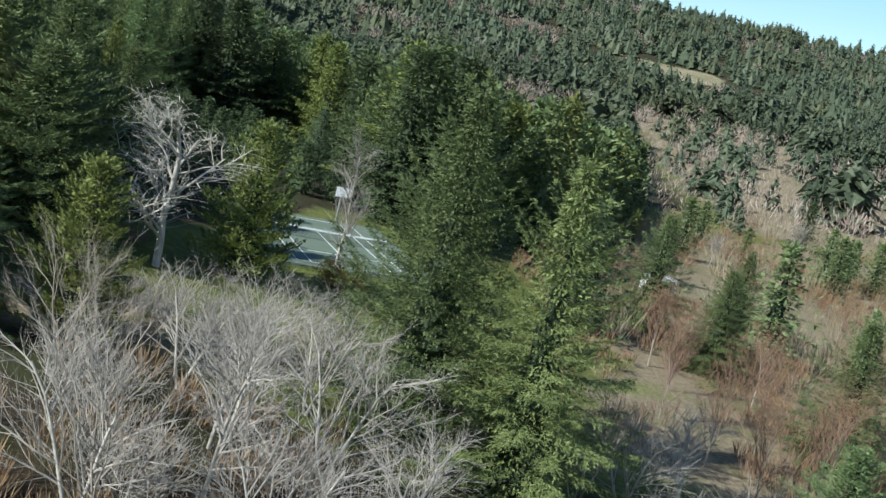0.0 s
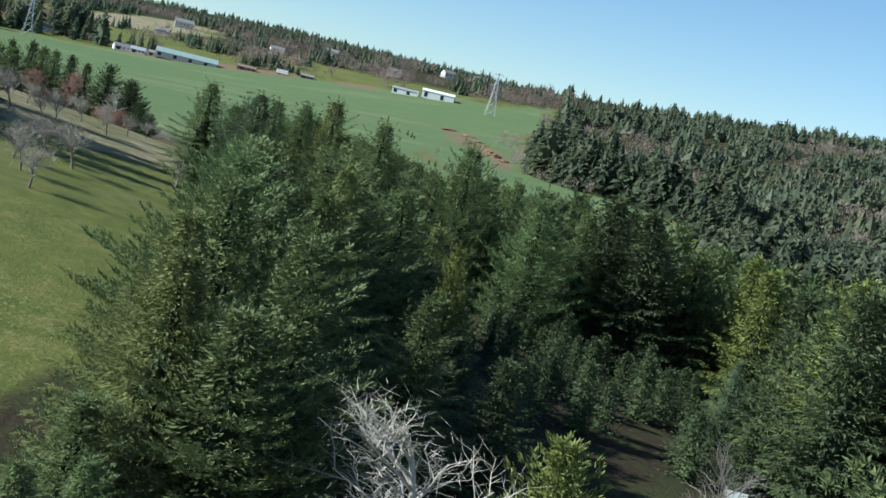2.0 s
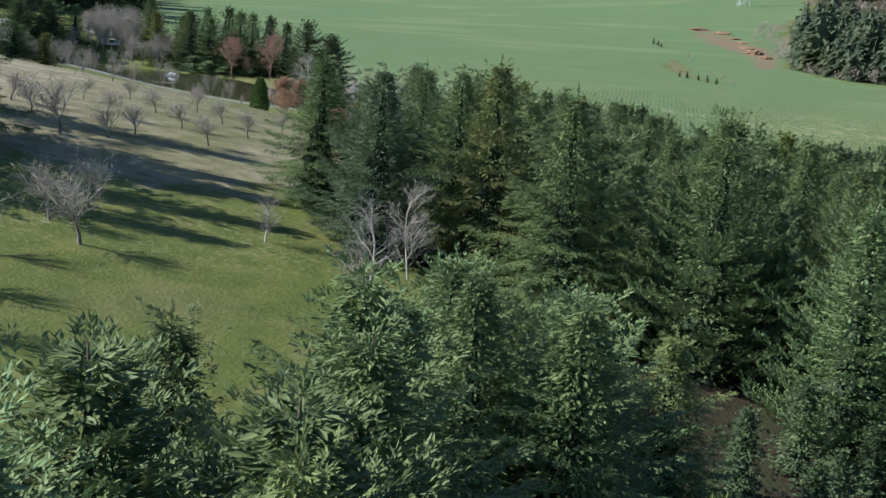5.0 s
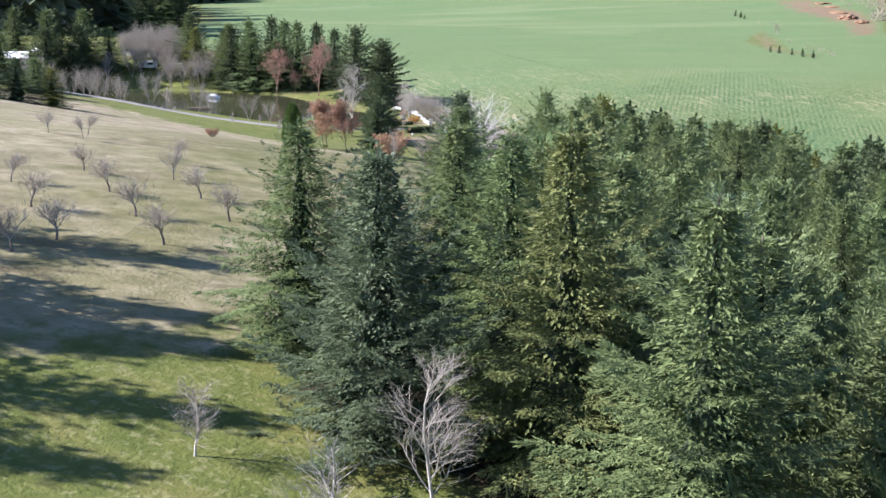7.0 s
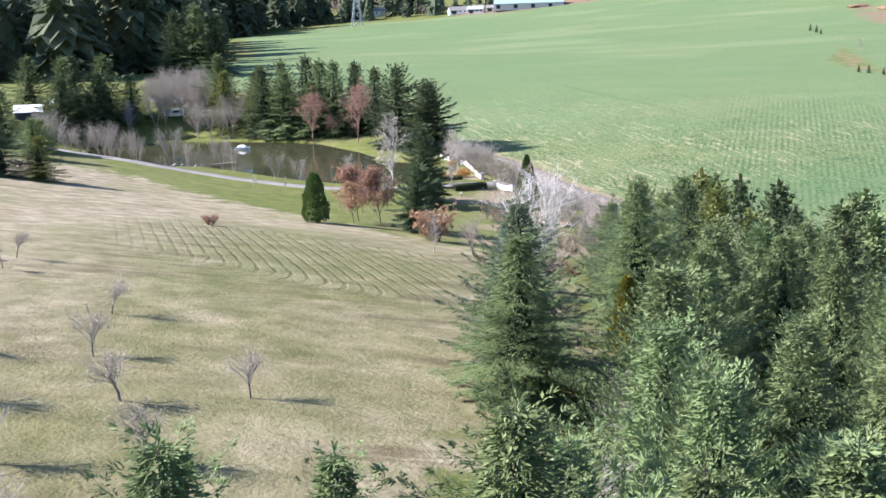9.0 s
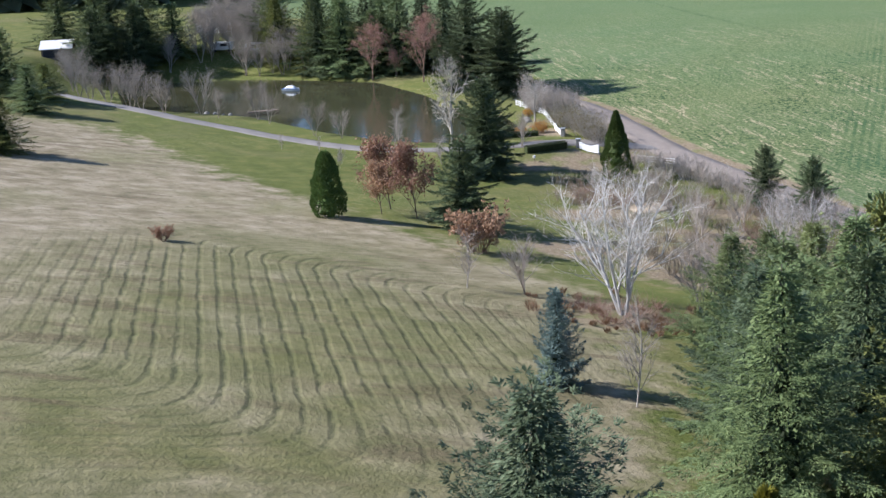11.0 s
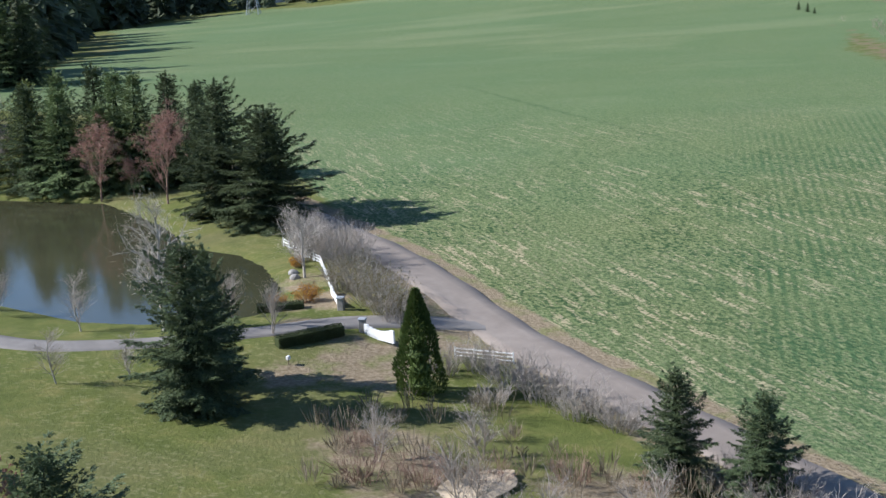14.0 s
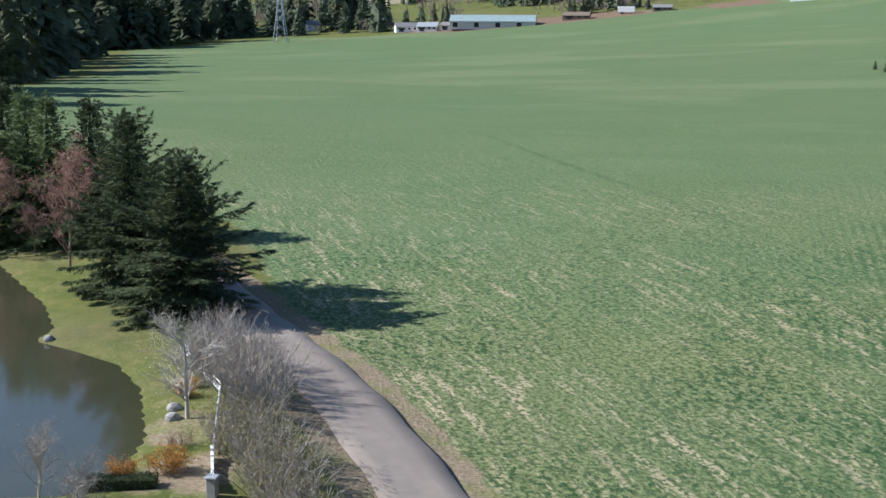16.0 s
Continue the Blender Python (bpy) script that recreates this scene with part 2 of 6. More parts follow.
VALLEY = [(30, 300), (-10, 335), (-74, 435), (-104, 540), (-124, 600), (-160, 643), (-207, 652), (-240, 680), (-284, 800), (-338, 918), (-347, 991), (-405, 1160), (-300, 1500), (900, 1500), (900, 150), (260, 150), (150, 320)]

LEFTWOOD = [(-24, 56), (-23, 86), (-33, 100), (-40, 118), (-46, 128), (-54, 126), (-50, 112), (-45, 98), (-43, 84), (-44, 66), (-36, 56)]
POCKET = [(-23, 88), (-34, 101), (-41, 117), (-47, 140), (-46, 160), (-36, 171), (-24, 176), (-12, 164), (-6, 140), (-13, 118), (-16, 100)]
FOREBRUSH = [(-28, 30), (-26, 64), (-10, 66), (2, 60), (14, 70), (20, 60), (10, 30)]
SWATHS = [(-150, 218), (-144, 236), (-148, 250), (-158, 262), (-171, 271), (-186, 271), (-196, 268), (-206, 260), (-204, 246), (-186, 232), (-165, 222)]
LUSH = [(-103, 165), (-118, 208), (-132, 238), (-146, 256), (-168, 268), (-192, 276), (-205, 262), (-190, 236), (-160, 204), (-138, 176), (-122, 150)]
DRILL = [(-262, 500), (-225, 512), (-150, 440), (-168, 380), (-186, 362), (-198, 366)]
BRUSHY = [(-12, 70, 8), (-20, 68, 8), (3, 74, 6), (-172, 301, 16), (-160, 306, 18), (-148, 302, 16), (-178, 310, 12), (-166, 318, 12), (-162, 274, 9), (-206, 327, 9), (-192, 336, 9), (-180, 318, 18), (-158, 316, 18), (-225, 346, 9), (-168, 300, 15), (-186, 296, 9), (-200, 318, 11), (-212, 330, 9), (-140, 312, 14), (-232, 340, 6), (-241, 350, 6), (-247, 359, 7), (-231, 349, 7), (-228, 357, 7), (-255, 366, 7)]
MUD = [(-400, 872), (-366, 872), (-326, 822), (-284, 782), (-240, 690), (-226, 645), (-256, 640), (-284, 700), (-338, 762), (-375, 820)]
FIELD_END = [(-330, 690), (-304, 657), (-284, 604), (-262, 577), (-228, 557), (-216, 566), (-246, 592), (-266, 628), (-292, 668), (-322, 700)]
YARD = [(-735, 893), (-700, 888), (-640, 930), (-600, 985), (-520, 1035), (-470, 1048), (-462, 1066), (-520, 1065), (-610, 1010), (-700, 960)]


xs = np.unique(np.concatenate([np.arange(-420, 61, 3.0), np.arange(-318, -237, 1.5), -420 - 3 * np.cumsum(1.1 ** np.arange(1, 52)) , 60 + 3 * np.cumsum(1.1 ** np.arange(1, 52))]))
ys = np.unique(np.concatenate([np.arange(30, 541, 3.0), np.arange(331.5, 392, 1.5), 30 - 3 * np.cumsum(1.12 ** np.arange(1, 38)), 540 + 3 * np.cumsum(1.09 ** np.arange(1, 58))]))
gx, gy = np.meshgrid(xs, ys)
gz = ground(gx, gy)
nx, ny = len(xs), len(ys)
idx = np.arange(nx * ny).reshape(ny, nx)
quads = np.stack([idx[:-1, :-1], idx[:-1, 1:], idx[1:, 1:], idx[1:, :-1]], -1).reshape(-1, 4)


def soft_zone(pts, edge):
    d = off_line(gx, gy, pts + pts[:1])
    return np.where(inside(gx, gy, pts), 0.5 + 0.5 * ease(0, edge, d), 0.5 - 0.5 * ease(0, edge, d))


def ground_material():
    n = Nodes("ground_cover")
    big, mid, fine = n.noise(0.035, 4), n.noise(0.3, 5, 0.6), n.noise(2.6, 5, 0.65)
    warp = n.math("MULTIPLY_ADD", mid, 0.5, -0.25)
    # mown meadow
    lawn = n.ramp(mid, [(0.25, (0.06, 0.08, 0.018)), (0.5, (0.105, 0.12, 0.03)), (0.72, (0.18, 0.162, 0.054))])
    lawn = n.mix(n.ramp(big, [(0.5, (0, 0, 0)), (0.66, (0.55, 0.55, 0.55))]), lawn, n.ramp(fine, [(0.3, (0.12, 0.10, 0.05)), (0.7, (0.23, 0.19, 0.11))]))
    lawn = n.mix(n.math("MULTIPLY", fine, 0.5), lawn, (0.115, 0.125, 0.032))
    # dry orchard grass
    dry = n.ramp(mid, [(0.25, (0.15, 0.125, 0.07)), (0.5, (0.265, 0.22, 0.14)), (0.75, (0.38, 0.32, 0.225))])
    dry = n.mix(n.ramp(big, [(0.48, (0, 0, 0)), (0.64, (0.5, 0.5, 0.5))]), dry, n.ramp(fine, [(0.3, (0.10, 0.12, 0.035)), (0.7, (0.22, 0.21, 0.09))]))
    dry = n.mix(n.math("MULTIPLY", n.attr("swath"), n.ramp(n.noise(0.18, 4), [(0.35, (0.15, 0.15, 0.15)), (0.65, (0.6, 0.6, 0.6))])), dry, n.ramp(fine, [(0.3, (0.075, 0.085, 0.03)), (0.7, (0.19, 0.185, 0.085))]))
    dry = n.mix(n.math("MULTIPLY", n.attr("lush"), n.ramp(n.noise(0.11, 4, 0.6), [(0.3, (0.35, 0.35, 0.35)), (0.65, (0.95, 0.95, 0.95))])), dry, n.ramp(mid, [(0.3, (0.09, 0.095, 0.03)), (0.6, (0.17, 0.155, 0.065)), (0.75, (0.24, 0.2, 0.1))]))
    drift = n.noise(0.42, 4, 0.6, stretch=(0.14, 1.0, 1), turn=-46)
    dry = n.mix(n.math("MULTIPLY", n.ramp(drift, [(0.52, (0, 0, 0)), (0.62, (0.6, 0.6, 0.6))]), n.ramp(n.noise(0.05, 3), [(0.4, (0.15, 0.15, 0.15)), (0.6, (1, 1, 1))])), dry, n.ramp(fine, [(0.3, (0.06, 0.045, 0.025)), (0.7, (0.15, 0.11, 0.065))]))
    tussock = n.noise(1.1, 3, 0.6)
    dry = n.mix(n.ramp(tussock, [(0.56, (0, 0, 0)), (0.66, (0.5, 0.5, 0.5))]), dry, (0.1, 0.1, 0.045))
    lawn = n.mix(n.ramp(tussock, [(0.56, (0, 0, 0)), (0.68, (0.3, 0.3, 0.3))]), lawn, (0.07, 0.082, 0.022))
    fleck = n.noise(1.6, 3, 0.6)
    lawn = n.mix(n.math("MULTIPLY", n.ramp(fleck, [(0.54, (0, 0, 0)), (0.62, (0.4, 0.4, 0.4))]), n.ramp(n.noise(0.03, 3), [(0.42, (0.1, 0.1, 0.1)), (0.58, (1, 1, 1))])), lawn, (0.27, 0.25, 0.125))
    # curved swaths left by the mower
    xyz = n.add("ShaderNodeSeparateXYZ")
    n.plug(n.where(), xyz.inputs[0])
    across = n.math("ADD", n.math("MULTIPLY", xyz.outputs[0], 0.53), n.math("MULTIPLY", xyz.outputs[1], 0.85))
    along = n.math("ADD", n.math("MULTIPLY", xyz.outputs[0], -0.85), n.math("MULTIPLY", xyz.outputs[1], 0.53))
    turned = n.math("SMOOTH_MIN", across, n.math("SUBTRACT", 424.0, along), 9.0)
    turned = n.math("SMOOTH_MAX", turned, n.math("SUBTRACT", 367.0, along), 7.0)
    phase = n.math("ADD", turned, n.math("MULTIPLY", mid, 0.9))
    tooth = n.math("ABSOLUTE", n.math("SUBTRACT", n.math("FRACT", n.math("DIVIDE", phase, 1.44)), 0.5))
    swath = n.math("MULTIPLY", n.ramp(tooth, [(0.05, (1, 1, 1)), (0.2, (0, 0, 0))]), n.attr("swath"))
    swath = n.math("MULTIPLY", swath, n.ramp(n.noise(0.5, 3), [(0.4, (0.35, 0.35, 0.35)), (0.55, (1, 1, 1))]))
    dry = n.mix(n.math("MULTIPLY", swath, 0.52), dry, (0.08, 0.085, 0.036))
    # sprouting winter crop, in drilled rows with thin bald places
    rows = n.noise(1.0, 4, 0.7, stretch=(0.2, 1.3, 1), turn=32)
    clumps = n.noise(2.2, 3, 0.6)
    crop = n.ramp(clumps, [(0.38, (0.075, 0.10, 0.038)), (0.5, (0.138, 0.168, 0.066)), (0.62, (0.215, 0.228, 0.105))])
    bald = n.math("MULTIPLY", n.ramp(rows, [(0.50, (0, 0, 0)), (0.60, (1, 1, 1))]), n.ramp(n.noise(0.03, 4), [(0.46, (0.03, 0.03, 0.03)), (0.62, (0.55, 0.55, 0.55))]))
    crop = n.mix(bald, crop, n.ramp(clumps, [(0.35, (0.17, 0.16, 0.08)), (0.7, (0.36, 0.31, 0.20))]))
    tuft = n.noise(1.5, 4, 0.65, stretch=(0.65, 1.0, 1), turn=26)
    crop = n.mix(n.math("MULTIPLY", n.ramp(tuft, [(0.51, (0, 0, 0)), (0.57, (1, 1, 1))]), n.math("MULTIPLY", n.attr("tufty"), n.ramp(n.noise(0.04, 4), [(0.36, (0.25, 0.25, 0.25)), (0.6, (1, 1, 1))]))), crop, (0.03, 0.066, 0.022))
    scar = n.noise(0.8, 4, 0.65, stretch=(0.16, 1.1, 1), turn=31)
    crop = n.mix(n.math("MULTIPLY", n.ramp(scar, [(0.54, (0, 0, 0)), (0.59, (1, 1, 1))]), n.math("MULTIPLY", n.ramp(clumps, [(0.42, (0, 0, 0)), (0.55, (1, 1, 1))]), n.math("MULTIPLY", n.attr("tufty"), n.ramp(n.noise(0.025, 4), [(0.42, (0.1, 0.1, 0.1)), (0.58, (1, 1, 1))])))), crop, (0.40, 0.33, 0.2))
    drill = n.math("ADD", n.math("MULTIPLY", xyz.outputs[0], 0.895), n.math("MULTIPLY", xyz.outputs[1], 0.447))
    drill = n.math("ABSOLUTE", n.math("SUBTRACT", n.math("FRACT", n.math("DIVIDE", n.math("ADD", drill, n.math("MULTIPLY", tuft, 0.5)), 1.45)), 0.5))
    crop = n.mix(n.math("MULTIPLY", n.ramp(drill, [(0.12, (0.8, 0.8, 0.8)), (0.3, (0, 0, 0))]), n.math("MULTIPLY", n.attr("drill"), n.ramp(n.noise(0.12, 4, 0.65), [(0.38, (0.05, 0.05, 0.05)), (0.62, (1, 1, 1))]))), crop, (0.04, 0.085, 0.03))
    crop = n.mix(n.ramp(n.noise(0.009, 3), [(0.45, (0, 0, 0)), (0.65, (0.4, 0.4, 0.4))]), crop, (0.085, 0.155, 0.07))
    lusher = n.math("MULTIPLY", n.math("SUBTRACT", 1.0, n.attr("tufty")), 0.75)
    crop = n.mix(lusher, crop, n.ramp(n.noise(0.022, 4, stretch=(0.4, 1.0, 1), turn=-32), [(0.36, (0.112, 0.16, 0.07)), (0.5, (0.098, 0.15, 0.063)), (0.64, (0.15, 0.19, 0.09))]))
    # one old wheel furrow across the crop
    furrow = n.math("ABSOLUTE", n.math("ADD", n.math("ADD", n.math("MULTIPLY", xyz.outputs[0], 0.512), n.math("MULTIPLY", xyz.outputs[1], 0.859)), n.math("MULTIPLY_ADD", mid, 4.5, -271.0)))
    span = n.math("MULTIPLY", n.ramp(n.math("DIVIDE", n.math("ADD", xyz.outputs[0], 360.0), 120.0), [(0.0, (0, 0, 0)), (0.15, (1, 1, 1)), (0.85, (1, 1, 1)), (1.0, (0, 0, 0))]), n.ramp(n.noise(0.2, 3), [(0.35, (0.3, 0.3, 0.3)), (0.6, (0.8, 0.8, 0.8))]))
    crop = n.mix(n.math("MULTIPLY", n.ramp(furrow, [(0.2, (0.6, 0.6, 0.6)), (1.4, (0, 0, 0))]), span), crop, (0.045, 0.09, 0.036))
    # needle litter, its browns lowered to carry shade under the trees as well
    duff_shade = n.ramp(fine, [(0.25, (0.022, 0.017, 0.011)), (0.55, (0.045, 0.034, 0.021)), (0.8, (0.08, 0.06, 0.034))])
    duff_shade = n.mix(n.ramp(mid, [(0.45, (0, 0, 0)), (0.6, (0.6, 0.6, 0.6))]), duff_shade, (0.045, 0.055, 0.02))

    def edge(name):
        return n.ramp(n.math("ADD", n.attr(name), warp), [(0.44, (0, 0, 0)), (0.56, (1, 1, 1))])

    c = n.mix(edge("dry"), lawn, dry)
    c = n.mix(edge("duff_shade"), c, duff_shade)
    c = n.mix(edge("crop"), c, crop)
    c = n.mix(edge("soil"), c, n.ramp(fine, [(0.3, (0.13, 0.085, 0.055)), (0.7, (0.24, 0.17, 0.11))]))
    c = n.mix(edge("verge"), c, n.mix(n.ramp(n.noise(0.22, 4, 0.65), [(0.5, (0, 0, 0)), (0.64, (0.85, 0.85, 0.85))]), n.ramp(fine, [(0.3, (0.14, 0.105, 0.06)), (0.7, (0.32, 0.255, 0.17))]), n.ramp(fine, [(0.3, (0.10, 0.115, 0.035)), (0.7, (0.24, 0.22, 0.10))])))
    n.bump(n.math("ADD", n.math("ADD", fine, n.math("MULTIPLY", swath, -0.5)), n.math("MULTIPLY", n.math("MULTIPLY", n.math("ADD", n.math("ADD", rows, n.math("MULTIPLY", tuft, 1.4)), clumps), 0.9), n.attr("crop"))), 0.6, 0.24)
    return n.done(c, 0.95, 0, 0.1)


land = mesh("ground", np.stack([gx, gy, gz], -1).reshape(-1, 3), quads, ground_material(), True)
verge = 1 - ease(4.0, 9.0, off_line(gx, gy, ROAD))
floor = np.maximum(soft_zone(WOODS, 5), soft_zone(VALLEY, 12) * (gy > 330))
open_valley = ease(30, 110, gx) * (1 - ease(600, 720, gy)) * soft_zone(VALLEY, 12)
floor = np.minimum(floor, 1 - open_valley)
# POCKET takes this dark floor colour in place of its deep shade
floor = np.maximum(np.maximum(floor, soft_zone(LEFTWOOD, 6)), np.maximum(soft_zone(FOREBRUSH, 8), soft_zone(POCKET, 5)))
verge = np.maximum(verge, np.maximum(soft_zone(HOLLOW, 12) * 0.95, open_valley))
floor = np.maximum(floor, ease(1080, 1160, gy) * (1 - soft_zone(CROP, 10)) * 0.62)
for bx, by, br in BRUSHY:
    verge = np.maximum(verge, 0.9 * np.exp(-((gx - bx) ** 2 + (gy - by) ** 2) / (br * br)))
meadow = 1 - ease(0.6, 1.2, ((gx - 150) / 48) ** 2 + ((gy - 975) / 42) ** 2)
meadow = np.maximum(meadow, 1 - ease(0.7, 1.1, ((gx + 930) / 75) ** 2 + ((gy - 1165) / 105) ** 2))
floor = np.minimum(floor, 1 - meadow)
bare_soil = np.maximum(np.maximum(soft_zone(MUD, 20) * 0.6, soft_zone(FIELD_END, 9) * 0.48), soft_zone(YARD, 14))
for name, zone in (("crop", np.minimum(soft_zone(CROP, 4), 1 - 0.52 * soft_zone(FIELD_END, 9))), ("dry", np.maximum(soft_zone(ORCHARD, 14), meadow)), ("duff_shade", floor), ("soil", bare_soil), ("swath", soft_zone(SWATHS, 8)), ("lush", soft_zone(LUSH, 16)), ("tufty", 1 - 0.85 * ease(440, 580, gy - 0.35 * (gx + 200))), ("drill", soft_zone(DRILL, 6)), ("verge", verge * 0.8)):
    a = land.attributes.new(name, "FLOAT", "POINT")
    a.data.foreach_set("value", np.asarray(zone, np.float32).ravel())
tagged(new("ground", land), "rolling ground of meadow, dry grass and sprouting crop", "ground", kind="structure")


def strip(name, line, half, lift, material, label, category, crown=0.04, step=2.5):
    """A paved way that follows the ground along a line."""
    p = [Vector((x, y)) for x, y in line]
    way = []
    for i in range(len(p) - 1):
        a, b, c, d = p[max(0, i - 1)], p[i], p[i + 1], p[min(len(p) - 1, i + 2)]
        k = max(2, int((c - b).length / step))
        for j in range(k):
            s = j / k
            way.append(0.5 * ((2 * b) + (c - a) * s + (2 * a - 5 * b + 4 * c - d) * s * s + (3 * b - a - 3 * c + d) * s ** 3))
    verts, faces = [], []
    for i, q in enumerate(way):
        t = (way[min(i + 1, len(way) - 1)] - way[max(i - 1, 0)]).normalized()
        side = Vector((-t.y, t.x))
        for k, (u, dz) in enumerate(((-1.12, -0.5), (-1, 0.0), (-0.5, crown * 0.7), (0, crown), (0.5, crown * 0.7), (1, 0.0), (1.12, -0.5))):
            w = half * u * (1 + 0.05 * math.sin(i * 1.3 + k))
            e = q + side * w
            verts.append((e.x, e.y, max(up(q.x, q.y), up(e.x, e.y)) + lift + dz))
        if i:
            o = 7 * i
            faces += [(o - 7 + k, o - 6 + k, o + 1 + k, o + k) for k in range(6)]
    return tagged(new(name, mesh(name, verts, faces, material, True)), label, category, kind="structure")


def asphalt(name, lo, hi, dust):
    n = Nodes(name)
    c = n.ramp(n.noise(0.4, 5, 0.6), [(0.3, lo), (0.7, hi)])
    c = n.mix(n.ramp(n.noise(0.22, 4, 0.6, stretch=(0.15, 1, 1), turn=26), [(0.45, (0, 0, 0)), (0.6, (0.5, 0.5, 0.5))]), c, tuple(0.75 * v for v in lo))
    c = n.mix(n.math("MULTIPLY", n.noise(14, 3), 0.5), c, dust)
    n.bump(n.noise(30, 3), 0.3, 0.01)
    return n.done(c, 0.9)


M["road"] = asphalt("dusty_asphalt", (0.19, 0.155, 0.125), (0.27, 0.225, 0.185), (0.30, 0.255, 0.21))
M["drive"] = asphalt("worn_asphalt", (0.15, 0.135, 0.12), (0.22, 0.20, 0.18), (0.25, 0.23, 0.205))
strip("road", ROAD, 3.3, 0.10, M["road"], "pale grey worn asphalt lane beside the crop", "road")
strip("driveway", DRIVE, 1.9, 0.09, M["drive"], "grey asphalt driveway along the pond", "road")


def water_material():
    n = Nodes("pond_water")
    c = n.ramp(n.noise(0.05, 3), [(0.35, (0.045, 0.046, 0.024)), (0.7, (0.065, 0.063, 0.034))])
    n.bump(n.noise(1.5, 3, stretch=(1, 2.2, 1)), 0.05, 0.05)
    return n.done(c, 0.08, 0, 0.4)


rim = [(x, y) for x, y in POND]
cx, cy = sum(p[0] for p in rim) / len(rim), sum(p[1] for p in rim) / len(rim)
wide = [(cx + (x - cx) * 1.06, cy + (y - cy) * 1.10, WATER) for x, y in rim]
pond = bmesh.new()
pond.faces.new([pond.verts.new(v) for v in wide])
bmesh.ops.triangulate(pond, faces=pond.faces[:])
pond_me = bpy.data.meshes.new("pond")
pond.to_mesh(pond_me)
pond_me.materials.append(water_material())
tagged(new("water", pond_me), "murky green pond with a glossy still surface", "pond", kind="structure")


# ---- how plants grow ----
def kites(base, way, lift, length, width, fold=0.25):
    """Many small bent sprays, each of four corners and two triangles."""
    n = len(base)
    way = way / np.linalg.norm(way, axis=1, keepdims=True)
    side = np.cross(way, lift)
    side = side / (np.linalg.norm(side, axis=1, keepdims=True) + 1e-9)
    over = np.cross(side, way)
    L, W = np.reshape(length, (-1, 1)), np.reshape(width, (-1, 1))
    mid = base + way * L * 0.45 + over * W * fold
    v = np.stack([base, mid + side * W, base + way * L - over * W * fold, mid - side * W], 1).reshape(-1, 3)
    o = np.arange(n)[:, None] * 4
    f = np.concatenate([o + np.array([[0, 1, 2]]), o + np.array([[0, 2, 3]])], 1).reshape(-1, 3)
    return v, f


def join(*some):
    verts, faces, o = [], [], 0
    for v, f in some:
        verts.append(v)
        faces.append(f + o)
        o += len(v)
    return np.concatenate(verts), np.concatenate(faces)


def tube(points, radii, sides):
    """A tapered tube along points, as triangles."""
    p, r = np.asarray(points, float), np.asarray(radii, float)
    d = np.gradient(p, axis=0)
    d = d / (np.linalg.norm(d, axis=1, keepdims=True) + 1e-9)
    ref = np.where(np.abs(d[:, 2:3]) > 0.9, np.array([[1.0, 0, 0]]), np.array([[0, 0, 1.0]]))
    a = np.cross(d, ref)
    a = a / (np.linalg.norm(a, axis=1, keepdims=True) + 1e-9)
    b = np.cross(d, a)
    ang = np.arange(sides) * 2 * np.pi / sides
    ring = p[:, None] + r[:, None, None] * (a[:, None] * np.cos(ang)[None, :, None] + b[:, None] * np.sin(ang)[None, :, None])
    k = np.arange((len(p) - 1) * sides).reshape(-1, sides)
    nxt = np.roll(k, -1, axis=1)
    f = np.stack([k, nxt, nxt + sides, k, nxt + sides, k + sides], -1).reshape(-1, 3)
    return ring.reshape(-1, 3), f


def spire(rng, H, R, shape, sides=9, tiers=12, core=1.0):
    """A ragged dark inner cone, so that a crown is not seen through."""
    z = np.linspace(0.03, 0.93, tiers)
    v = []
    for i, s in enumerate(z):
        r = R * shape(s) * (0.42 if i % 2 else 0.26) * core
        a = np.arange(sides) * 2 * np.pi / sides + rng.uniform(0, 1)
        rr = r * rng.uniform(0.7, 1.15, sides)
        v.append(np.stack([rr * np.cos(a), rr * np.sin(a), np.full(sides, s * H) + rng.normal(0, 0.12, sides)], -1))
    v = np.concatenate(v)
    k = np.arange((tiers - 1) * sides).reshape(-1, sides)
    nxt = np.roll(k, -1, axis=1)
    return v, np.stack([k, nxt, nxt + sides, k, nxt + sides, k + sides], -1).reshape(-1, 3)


def crown_shape(style):
    power = {"fir": 0.62, "pine": 0.52, "spruce": 0.64, "full": 0.5}[style]

    def shape(s):
        s = np.clip(s, 0, 1)
        return (1 - s) ** power * (0.8 + 0.2 * np.minimum(1, s / 0.25)) * (1 - 0.32 * s ** 3)

    return shape


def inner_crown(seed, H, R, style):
    """A ragged dense core added round the trunk, dark to stand for inner shade."""
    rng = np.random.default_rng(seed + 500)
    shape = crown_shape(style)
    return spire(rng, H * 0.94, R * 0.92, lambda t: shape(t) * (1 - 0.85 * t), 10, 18)


